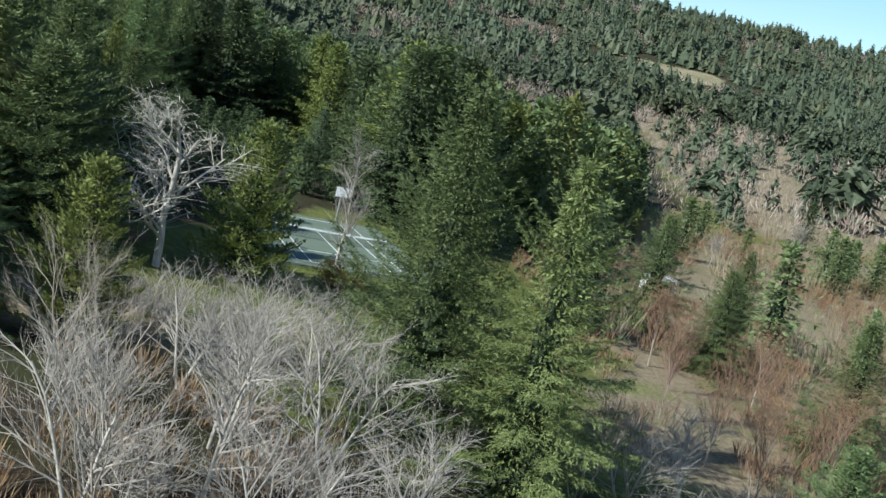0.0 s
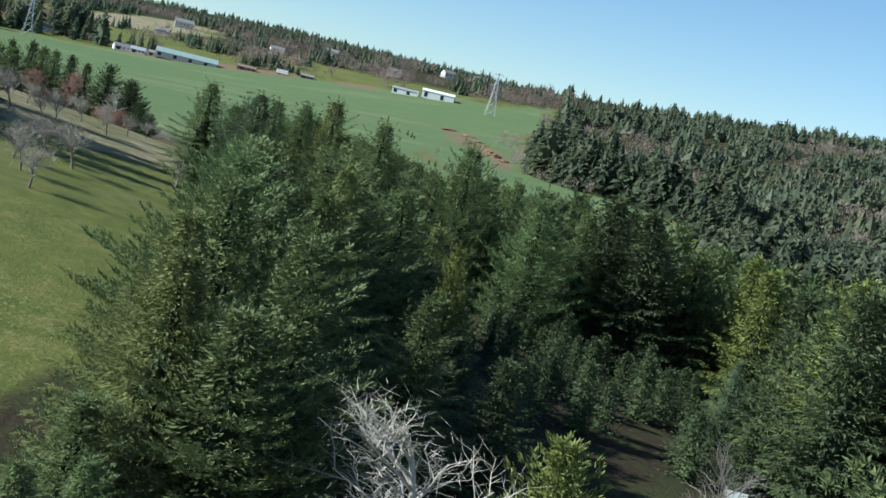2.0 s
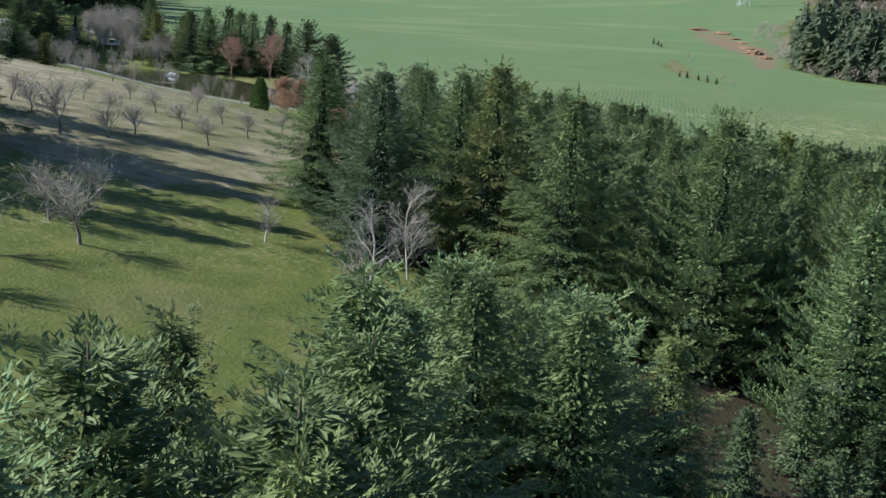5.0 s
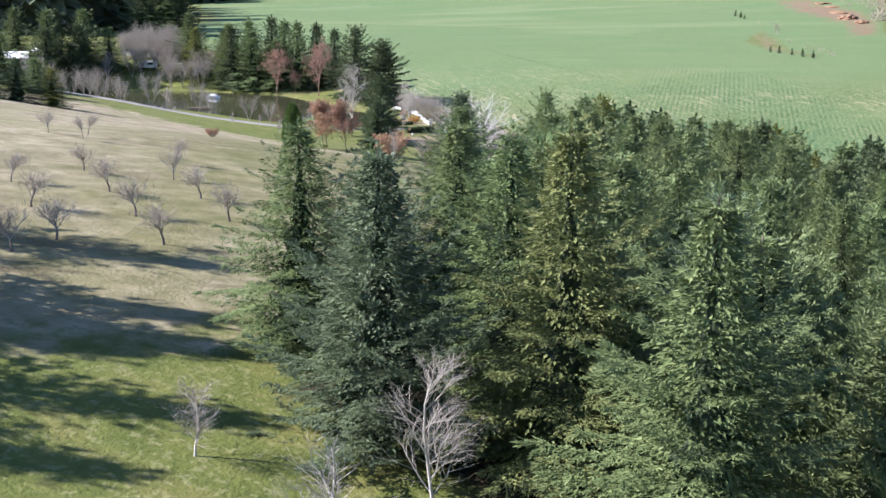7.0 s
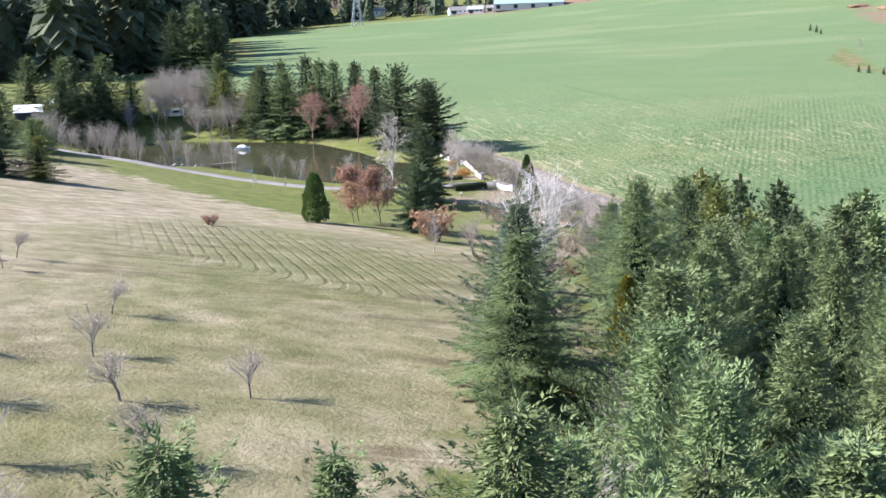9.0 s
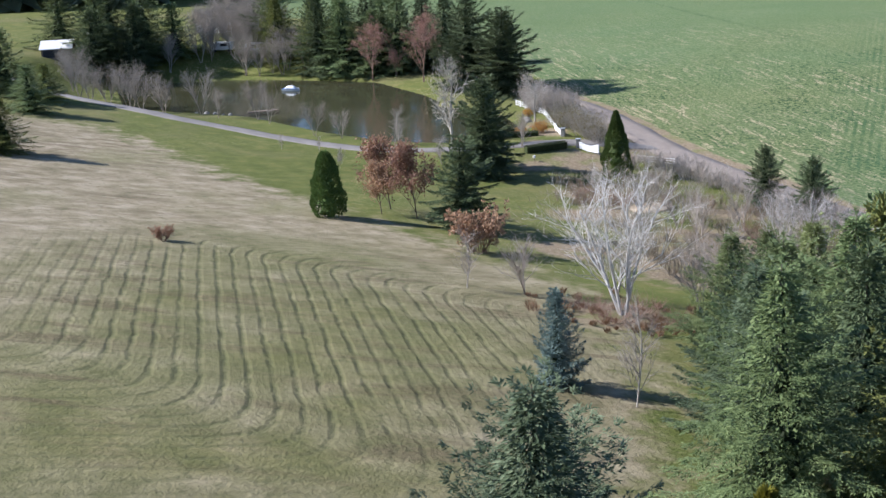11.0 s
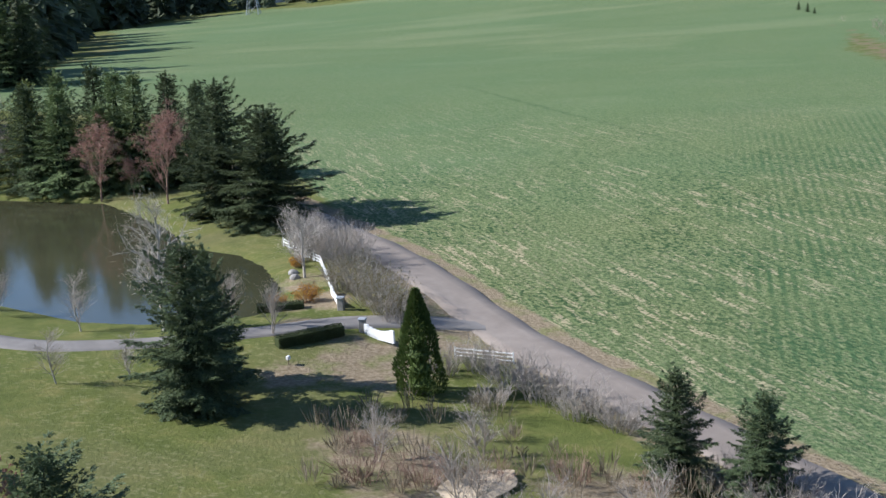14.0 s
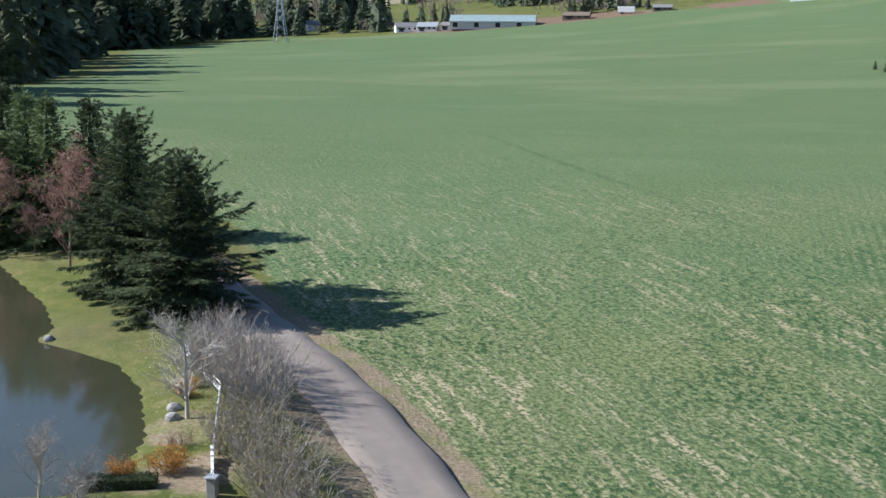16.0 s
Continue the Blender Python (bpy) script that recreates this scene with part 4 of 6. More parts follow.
FRONT = []           # places already taken, for the filling of the woods
grove = [("fir_a", -97.8, 174.3, 14.0, 6.0), ("fir_c", -85.2, 167.6, 15.5, 6.6), ("fir_d", -92.5, 183.0, 15, 6.2), ("fir_b", -76.6, 171.9, 18.3, 6.6),
         ("fir_d", -65.7, 165.6, 18.2, 6.4), ("pine_a", -69.0, 177.0, 14.5, 5.8), ("fir_a", -85.0, 178.5, 16.0, 6.4), ("fir_c", -73.5, 181.5, 15.2, 5.8), ("pine_b", -55.3, 169.2, 19.4, 6.2), ("pine_b", -61.0, 173.5, 14.0, 5.8),
         ("fir_c", -125.5, 224.5, 12.5, 5.9), ("fir_d", -119.5, 217.0, 11.5, 5.5), ("fir_a", -128.8, 245.0, 14, 5.5), ("fir_d", -134.6, 262.5, 14.5, 5.5),
         ("pine_a", -104.0, 210.0, 13.5, 5.5), ("pine_b", -99.5, 202.5, 12.5, 5.3), ("pine_a", -91.0, 201.5, 10.0, 4.1), ("pine_a", -86.0, 192.0, 14, 5.5), ("pine_b", -111.0, 227.0, 13.5, 5.5), ("fir_d", -108.0, 231.0, 13.5, 5.3),
         ("fir_c", -137.5, 256.5, 11.0, 4.8), ("fir_b", -143.5, 273.0, 12.0, 4.8), ("fir_d", -149.0, 271.0, 10.0, 4.3), ("pine_a", -141.0, 265.0, 11.5, 5.0), ("fir_d", -151.5, 280.0, 9.5, 4.1)]
for key, x, y, H, R in grove:
    plant(key, x, y, H, R, turn=rnd.uniform(0, 6.28), group="conifers of the grove", name="conifer")
    FRONT.append((x, y))
court_side = [("big_pine", 2.0, 66.5, 20.5, 5.9), ("big_fir", 8.0, 63.0, 18.8, 4.8), ("small_fir", -11.8, 86.0, 11.4, 3.2), ("small_fir", -16.5, 64.5, 10.0, 3.1), ("pine_a", -29.0, 74.5, 8.0, 3.4), ("fir_b", -36.5, 105.6, 16.6, 4.6),
              ("fir_a", -22.5, 61.0, 8.5, 3.2), ("fir_a", -25.5, 99.0, 12.0, 4.2), ("fir_e", -28.0, 106.0, 8.0, 3.4), ("fir_e", -29.0, 113.0, 7.0, 3.2), ("fir_e", -22.5, 106.5, 8.5, 3.4), ("small_fir", -33.8, 121.0, 11.7, 2.0), ("fir_c", -16.0, 153.0, 9.0, 3.1), ("fir_a", -48.0, 112.5, 14.0, 5.0), ("fir_d", 27.6, 108.4, 10, 3.8), ("fir_a", 34.4, 131.0, 10, 3.8), ("fir_d", 34.0, 90.0, 12, 4.6), ("pine_a", 27.0, 67.5, 8, 3.4), ("fir_a", 23.2, 121.0, 12, 4.3)]
for key, x, y, H, R in court_side:
    plant(key, x, y, H, R, turn=rnd.uniform(0, 6.28), group="conifers round the court", name="conifer")
    FRONT.append((x, y))
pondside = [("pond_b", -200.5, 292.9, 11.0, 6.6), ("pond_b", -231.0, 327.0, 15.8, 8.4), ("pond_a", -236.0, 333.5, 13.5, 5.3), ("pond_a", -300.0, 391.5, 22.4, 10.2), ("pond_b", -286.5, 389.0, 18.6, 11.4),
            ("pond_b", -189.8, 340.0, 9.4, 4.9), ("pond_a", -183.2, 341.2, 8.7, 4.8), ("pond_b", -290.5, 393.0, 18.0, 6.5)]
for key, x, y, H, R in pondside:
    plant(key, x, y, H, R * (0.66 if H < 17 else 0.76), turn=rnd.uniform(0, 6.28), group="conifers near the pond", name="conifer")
for key, x, y, H, R in [("fir_e", -333, 408, 21, 5.5), ("fir_f", -338, 404, 22, 5.8), ("fir_e", -349, 403, 23, 6.0), ("fir_f", -357, 400, 22, 5.8), ("fir_g", -365, 398, 20, 5.3), ("fir_f", -343, 399, 17, 5.0),
                        ("fir_f", -500, 476, 30, 9.6), ("fir_e", -507, 470, 28, 8.4), ("fir_e", -494, 482, 26, 8.4), ("fir_f", -410, 372, 20, 7.2), ("fir_e", -418, 366, 18, 6.6), ("fir_f", -404, 378, 15, 5.4), ("fir_e", -372, 402, 16, 5.0), ("fir_g", -334.5, 306, 8, 3.8), ("fir_f", -347, 303, 14, 5.5), ("fir_f", -320.5, 296, 9, 4.1)]:
    plant(key, x, y, H, R * 1.2, turn=rnd.uniform(0, 6.28), group="conifers beyond the pond", name="conifer")
for key, x, y, H, R in [("fir_e", -132, 150, 22, 6.0), ("fir_f", -118, 142, 21, 5.5), ("fir_e", -115.5, 134.5, 20, 5.3), ("fir_f", -141, 158, 22, 6.0), ("fir_e", -127, 147, 22, 6.2), ("fir_f", -123, 151, 17, 5.6), ("fir_e", -130, 142, 22, 6.0)]:
    plant(key, x, y, H, R, turn=rnd.uniform(0, 6.28), group="tall firs above the meadow", name="conifer")
row("red_tree", [(-320.0, 395.5, 19.5, 7.0), (-337.5, 394.0, 17, 6.4), (-333, 398, 9, 3.0)], name="bare_tree", group="reddish trees by the pond")
for k in range(60):
    x = rnd.uniform(-425, -366)
    y = 386 + (-376 - x) * 0.42 + rnd.uniform(-12, 14)
    if not inside([x], [y], POND)[0] and float(off_line([x], [y], POND + POND[:1])[0]) > 1.5:
        plant("bare_l", x, y, rnd.uniform(9, 13.5), rnd.uniform(3.4, 4.8), rnd.uniform(0, 6), "bare trees by the pond", name="bare_tree")
row("bare_l", [(-360, 332.5, 10, 3.8), (-350, 333, 11, 4), (-338, 334, 10, 3.6), (-329, 338, 11, 3.8), (-366, 331, 10, 4), (-375, 333, 11, 4), (-305, 339, 7, 2.6), (-284, 334.5, 7, 2.8), (-277, 335.5, 6, 2.4), (-312, 341, 9, 3.2), (-356, 335.5, 12, 4.2), (-344, 332, 9, 3.6), (-384, 336, 11, 4.2), (-392, 340, 11, 4.2),
                (-334, 332, 8, 3.2), (-320, 336.5, 7, 2.8), (-400, 345, 10, 4), (-398, 372, 12, 4.4), (-396, 381, 12, 4.4)], name="bare_tree", group="bare trees by the pond")
for key, x, y, H, R in [("fir_e", -326, 409, 19, 5.6), ("fir_f", -351, 396, 20, 6.4), ("fir_e", -359, 394, 21, 6.6), ("fir_f", -344, 404, 22, 6.4), ("fir_e", -402, 352, 18, 6.4), ("fir_f", -410, 358, 20, 6.8), ("fir_e", -396, 358, 15, 5.6), ("fir_f", -420, 352, 18, 6.4), ("fir_e", -404, 366, 18, 6), ("fir_g", -380, 396, 17, 6), ("fir_f", -388, 400, 20, 6.6),
                        ("fir_e", -276, 264, 9, 4), ("fir_g", -271, 269, 8, 3.6), ("fir_f", -281, 259, 10, 4.4)]:
    plant(key, x, y, H, R * 1.2, turn=rnd.uniform(0, 6.28), group="conifers beyond the pond", name="conifer")
for x, y, H in [(-251, 573, 2.6), (-246.5, 571, 3.0), (-240, 568, 2.6), (-234.5, 565, 3.0), (-229, 562, 2.8), (-345, 732, 3.2), (-338, 724, 3.4), (-332, 716, 2.4)]:
    plant("fir_e", x, y, H, H * 0.36, turn=rnd.uniform(0, 6.28), group="small bushes at the end of the crop", label="small dark evergreen bush at the field's end", category="bush", name="bush")
row("thuja_a", [(-213.2, 283.0, 8.1, 2.3)], name="arborvitae")
row("thuja_b", [(-218.9, 344.1, 10.6, 2.7)], name="arborvitae")
row("golden", [(-123.6, 235.7, 6.5, 1.6)], name="golden_cypress")
row("blue", [(-149.9, 252.7, 6.5, 2.0)], name="blue_spruce")
row("red_oak", [(-216, 295, 10, 3.6), (-209.2, 293.4, 10.2, 3.2), (-213, 291, 7.0, 2.6)], name="oak", group="russet oaks")
row("russet_bush", [(-188.9, 283.8, 5.6, 3.3), (-202.8, 254.8, 1.7, 1.2)], name="oak_bush")
row("birch", [(-161.8, 274.2, 14.0, 6.9), (-170.5, 313.7, 9.8, 3.6), (-168.0, 316.5, 9.5, 3.8), (-158.0, 318.0, 9.0, 3.8), (-152.0, 322.0, 8.5, 3.6)], name="birch")
row("bare_l", [(-241.5, 346.5, 6.5, 2.8), (-252, 350, 6, 2.6), (-196, 322, 7, 3.2), (-188, 318, 7.5, 3.2), (-181, 312, 8, 3.4), (-184, 326, 7, 3), (-176, 322, 8, 3.4), (-165, 308, 8, 3.2), (-161, 312, 8.5, 3.4), (-155, 314, 9, 3.6), (-148, 316, 9, 3.6), (-142, 318, 8, 3.4), (-204, 334, 5, 2.8), (-210, 328, 5, 2.6), (-166.5, 279, 7, 3.6), (-156, 278, 7.5, 3.8), (-171, 272, 5.5, 3.2), (-152.5, 284, 7.5, 3.6), (-160, 285, 7, 3.6), (-158, 294, 7, 3.4), (-168, 296, 6, 3.2)], name="bare_tree", group="bare trees beside the lane")
row("bare_a", [(-16.8, 82.0, 12.6, 5.6), (-30.2, 89.8, 10.0, 3.4), (-253.5, 341.5, 17.0, 4.6), (-257.5, 367.3, 10.5, 3.8)], name="bare_tree")
row("bare_c", [(-6, 51.5, 11.5, 5.4), (-1.5, 57, 10, 5), (-10, 46, 10.5, 5), (14.5, 66.5, 7.5, 4.6), (-2, 45.5, 9, 4.6), (18.5, 70, 7.5, 3.8), (-7, 57, 9.5, 4.8), (2.5, 52, 8, 4), (-6.5, 69, 7.2, 4.2), (-3.5, 65, 8.2, 4.4), (-10, 62.5, 8.2, 4.4)], name="bare_tree", group="bare trees by the court")
row("scrub", [(-9, 50, 4.2, 3.4), (-3, 55, 3.6, 3), (17, 64, 3.6, 3.0), (-13, 57, 4, 3.2), (-9, 71, 3.4, 3.0), (-14, 72, 3.2, 2.8), (-4, 71.5, 3.2, 2.8)], name="shrub", category="shrub", group="brush by the court")
row("bare_b", [(-8.5, 44.5, 9.5, 4.6), (-12, 55, 9, 4.2), (11.5, 64, 9.5, 3.2), (-15.5, 60, 9, 4.2), (20.5, 62, 7, 3.8), (-5, 62, 8, 3.6)], name="bare_tree", group="bare trees by the court")
row("brown_tree", [(22, 80, 9, 2.6), (24, 74, 9.5, 2.6), (28.6, 77, 10, 2.6), (26, 84, 9, 2.6), (31, 82, 9, 2.6), (20, 88, 8.5, 2.4), (35, 96, 9, 2.8), (30, 101, 8, 2.6), (41, 104, 9, 2.8), (22, 97, 8, 2.4)], name="bare_tree", group="brown bare trees in the hollow")
row("sapling", [(-71.9, 150.6, 9.5, 2.6), (-78.0, 163.5, 8.5, 2.4), (-88.9, 158.5, 4.2, 1.7), (-174.9, 268.7, 6.0, 1.6), (-144.3, 253.8, 8.0, 1.6), (-104.3, 206.6, 8.0, 2.4), (-89.7, 208.4, 8.5, 2.4),
                (-98.7, 196.2, 8.0, 2.6), (-174.0, 309.0, 7.0, 1.8), (-261.9, 336.6, 7.5, 2.4), (-246.9, 323.3, 6.0, 2.0), (-242.9, 329.0, 5.0, 2.0), (-6.0, 95.0, 12.0, 2.6), (-248.7, 312.7, 3.4, 0.8), (-264.3, 320.5, 3.4, 0.8), (-269.7, 316.7, 3.0, 0.8), (-252.1, 315.7, 3.2, 0.8)], name="young_tree", group="young trees")
row("orchard_a", [(-123.5, 173.7, 4.2, 2), (-127.7, 183.9, 4.3, 2), (-119.2, 180.3, 4.4, 2.1), (-123.6, 190.7, 4.4, 2), (-132, 194.4, 4.2, 2), (-136.6, 187.8, 4.2, 2), (-133.3, 178, 4.0, 2)], name="orchard_tree", group="orchard trees")
row("orchard_b", [(-142.7, 181.8, 4.0, 2), (-140.5, 198.1, 4.6, 2), (-146.5, 192, 4.0, 2), (-175, 206.5, 4.0, 1.6), (-169, 207.3, 4.4, 1.2), (-173.9, 211.2, 4, 1.6), (-149.9, 205.6, 4, 1.8), (-128.4, 201.4, 4.5, 1.8)], name="orchard_tree", group="orchard trees")
row("orchard_a", [(-91.2, 142.3, 6.5, 3.0), (-97.0, 144.0, 5.6, 2.5), (-86.3, 129.3, 6.0, 2.6), (-80.0, 124.0, 5.5, 2.4), (-123.8, 164.4, 7.4, 3.4), (-122.1, 169.1, 4.2, 2.0), (-134.2, 168.5, 4.2, 2.0), (-139.7, 170.0, 4.4, 2.2), (-100.0, 150.0, 5.0, 2.2), (-92.0, 134.0, 5.4, 2.4)], name="orchard_tree", group="orchard trees")


# ---- the woods between ----
def clear_of(x, y, taken, gap):
    return all((x - a) ** 2 + (y - b) ** 2 > gap * gap for a, b in taken)


FLIGHT = [(0, 20), (-5, 60), (-38, 115), (-72, 157), (-108, 208)]
keys = ["fir_m", "fir_n", "pine_m", "fir_y", "fir_m", "pine_m", "fir_m", "fir_n"]
near_keys = ["fir_e", "fir_f", "pine_e", "fir_g", "fir_e", "pine_e"]
taken, deep = list(FRONT), []
left = [(-34.3, 93.9, 14.8), (-34.2, 89.6, 16.0), (-39.3, 108.6, 16), (-34.1, 99.4, 15.5), (-32.1, 83.4, 15), (-29.5, 80, 14),
        (-44.4, 116.8, 16), (-26.3, 85.3, 15.8), (-39.1, 97.6, 16), (-46.5, 121.6, 13.8), (-40.9, 113, 16), (-25.2, 79.2, 13), (-25.5, 71.1, 7.5), (-38.4, 89, 8.5), (-42.1, 101.5, 16), (-43.9, 106.4, 16), (-47, 127, 14), (-51, 131, 13), (-46, 133, 13), (-49, 137.5, 11), (-43, 128.5, 14), (-44, 139, 11), (-25.1, 66.9, 8.5)]
for x, y, H in left:
    taken.append((x, y))
    plant(rnd.choice(["fir_a", "fir_d", "pine_a", "pine_b", "fir_b"] if float(off_line([x], [y], FLIGHT)[0]) < 26 else ["fir_e", "pine_e", "fir_f"]), x, y, H, H * rnd.uniform(0.36, 0.43), turn=rnd.uniform(0, 6.28), group="conifers beside the lawn", name="conifer")
for zone, box, count in ((WOODS, (-150, 140, 100, 335), 440),):
    made, tries = 0, 0
    while made < count and tries < 12000:
        tries += 1
        x, y = rnd.uniform(box[0], box[1]), rnd.uniform(box[2], box[3])
        far = float(off_line([x], [y], FLIGHT)[0])
        if not inside([x], [y], zone)[0] or inside([x], [y], POCKET)[0] or (x < -46 and 130 < y < 174) or not clear_of(x, y, taken, 4.6 + 0.008 * max(0, y - 150)):
            continue
        taken.append((x, y))
        made += 1
        H = (rnd.uniform(12.0, 16.0) if y < 165 else rnd.uniform(11.0, 14.5)) * (1 + 0.36 * min(1, max(0, (x + 90) / 50)) * min(1, max(0, (far - 15) / 20)))
        R = H * rnd.uniform(0.28, 0.36)
        if far < 36:
            plant(rnd.choice(["fir_a", "fir_d", "pine_a", "fir_d", "pine_b"]), x, y, H, R, turn=rnd.uniform(0, 6.28), group="conifers of the wood", name="conifer")
        elif far < 62:
            plant(rnd.choice(near_keys), x, y, H, R, turn=rnd.uniform(0, 6.28), group="conifers of the wood", name="conifer")
        else:
            deep.append((rnd.choice(["fir_m", "pine_m", "fir_n", "fir_y"] if far < 100 else ["deep_a", "deep_b", "deep_c", "deep_a", "deep_b"]), x, y, H, R, rnd.uniform(0, 6.28)))


def joined_wood(name, trees, label):
    """The deeper trees of a wood, joined by kind into one mesh each."""
    for key in sorted(set(t[0] for t in trees)):
        kind = KINDS[key]
        made = {p[0]: p for p in kind["make"]()}
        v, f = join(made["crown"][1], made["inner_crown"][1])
        pieces = []
        for _, x, y, H, R, turn in [t for t in trees if t[0] == key]:
            c, s = math.cos(turn), math.sin(turn)
            k = 1.2 * R / kind["R"]
            pieces.append((np.stack([(v[:, 0] * c - v[:, 1] * s) * k + x, (v[:, 0] * s + v[:, 1] * c) * k + y, v[:, 2] * H / kind["H"] + up(x, y)], -1), f))
        tagged(new(name, mesh(name, *join(*pieces), made["crown"][2])), label, "woods", kind="stuff")


# low pocket trees in darkened needles, their colour standing for deep shade
under = []
for k in range(900):
    x, y = rnd.uniform(-50, -4), rnd.uniform(98, 178)
    if len(under) < 46 and inside([x], [y], POCKET)[0] and y > 118 and not (x > -25 and y < 130) and clear_of(x, y, taken, 3.6):
        taken.append((x, y))
        H = rnd.uniform(4.0, 6.5)
        under.append(("fir_m", x, y, H, H * 0.42, rnd.uniform(0, 6)))
joined_wood("conifer_wood", deep + under, "dense mixed green conifer wood")


# ---- the hollow beside the court ----
made = 0
while made < 52:
    x, y = rnd.uniform(14, 190), rnd.uniform(95, 310)
    if inside([x], [y], HOLLOW)[0] and clear_of(x, y, taken, 7) and not (20 < x < 70 and 140 < y < 215):
        taken.append((x, y))
        made += 1
        H = rnd.uniform(7, 13)
        plant(rnd.choice(keys), x, y, H, H * rnd.uniform(0.3, 0.38), rnd.uniform(0, 6), "conifers in the hollow", name="conifer")
made = 0
while made < 40:
    x, y = rnd.uniform(14, 190), rnd.uniform(100, 310)
    if inside([x], [y], HOLLOW)[0] and clear_of(x, y, taken, 5) and not (24 < x < 66 and 150 < y < 205):
        taken.append((x, y))
        made += 1
        plant(rnd.choice(["bare_l", "brown_tree", "brown_tree"]), x, y, rnd.uniform(6, 10), rnd.uniform(2.4, 3.6), rnd.uniform(0, 6), "bare trees in the hollow", name="bare_tree")


# ---- far woods ----
def far_conifers(places, seed, tiers=5, sides=7):
    """Many ragged conifers in one mesh: a dark jagged cone each, with drooping sprays standing off it."""
    rng = np.random.default_rng(seed)
    c = np.array(places)
    n = len(c)
    z = ground(c[:, 0], c[:, 1])
    k = tiers * sides
    s = np.tile(np.repeat((np.arange(tiers) + 0.3) / tiers, sides), n) + rng.uniform(-0.35, 0.35, n * k) / tiers
    s = np.clip(s, 0, 0.95)
    a = rng.uniform(0, 6.28, n * k)
    x, y, zz, H, R = (np.repeat(v, k) for v in (c[:, 0], c[:, 1], z, c[:, 2], c[:, 3]))
    r = 1.15 * R * (1 - s) ** 0.62 * rng.uniform(0.7, 1.2, n * k)
    out = np.stack([np.cos(a), np.sin(a), np.zeros(n * k)], -1)
    zed = np.array([[0, 0, 1.0]])
    base = np.stack([x, y, zz + H * (s * 0.95 + 0.07)], -1) + out * (0.25 * r)[:, None]
    way = out + zed * rng.normal(-0.28, 0.2, (n * k, 1))
    lift = zed + out * 0.5 + rng.normal(0, 0.1, (n * k, 3))
    sprays = kites(base, way, lift, 0.78 * r + 0.05, np.maximum(0.3 * r, 0.12), 0.3)
    tip = kites(np.stack([c[:, 0], c[:, 1], z + 0.84 * c[:, 2]], -1), np.tile(zed, (n, 1)), rng.normal(0, 1, (n, 3)), c[:, 2] * 0.18, c[:, 3] * 0.08)
    levels = ((0.0, 0.8), (0.35, 0.62), (0.7, 0.34)) if tiers > 4 else ((0.05, 0.75),)
    rings = []
    for t, w in levels:
        ang = np.arange(5)[None] * 1.2566 + rng.uniform(0, 6.28, (n, 1))
        rr = c[:, 3:4] * w * rng.uniform(0.6, 1.1, (n, 5))
        rings.append(np.stack([c[:, :1] + rr * np.cos(ang), c[:, 1:2] + rr * np.sin(ang), (z + c[:, 2] * t)[:, None] + rng.normal(0, 0.03, (n, 5)) * c[:, 2:3]], -1))
    top = np.stack([c[:, 0], c[:, 1], z + 0.94 * c[:, 2]], -1)[:, None]
    v = np.concatenate(rings + [top], 1).reshape(-1, 3)
    last = 5 * len(levels) - 5
    one = [(last + i, last + (i + 1) % 5, last + 5) for i in range(5)]
    for o in range(0, last, 5):
        one += [(i + o, (i + 1) % 5 + o, (i + 1) % 5 + o + 5) for i in range(5)] + [(i + o, (i + 1) % 5 + o + 5, i + o + 5) for i in range(5)]
    f = (np.arange(n)[:, None, None] * (last + 6) + np.array(one)[None]).reshape(-1, 3)
    return join(sprays, tip, (v, f))


def far_broadleaf(places, seed, k=46):
    """Leafless far trees: a stem, and a rounded haze of fine upright twigs."""
    rng = np.random.default_rng(seed)
    c = np.repeat(np.array(places), k, axis=0)
    n = len(c)
    z = np.repeat(ground(np.array(places)[:, 0], np.array(places)[:, 1]), k)
    a, q, t = rng.uniform(0, 6.28, n), np.sqrt(rng.uniform(0, 1, n)), rng.uniform(0.12, 0.7, n)
    wide = c[:, 3] * 1.25 * np.sin(np.pi * np.clip(t + 0.15, 0, 1)) * q
    b = np.stack([c[:, 0] + wide * np.cos(a), c[:, 1] + wide * np.sin(a), z + c[:, 2] * t], -1)
    d = np.stack([q * np.cos(a) * 0.7, q * np.sin(a) * 0.7, np.ones(n)], -1) + rng.normal(0, 0.3, (n, 3))
    haze = kites(b, d, rng.normal(0, 1, (n, 3)), c[:, 2] * rng.uniform(0.15, 0.36, n), c[:, 2] * rng.uniform(0.008, 0.02, n))
    p = np.array(places)
    stems = kites(np.stack([p[:, 0], p[:, 1], ground(p[:, 0], p[:, 1]) - 0.3], -1), np.tile([[0.02, 0, 1.0]], (len(p), 1)), np.tile([[1.0, 0, 0]], (len(p), 1)), p[:, 2] * 0.8, p[:, 2] * 0.02)
    return join(haze, stems)


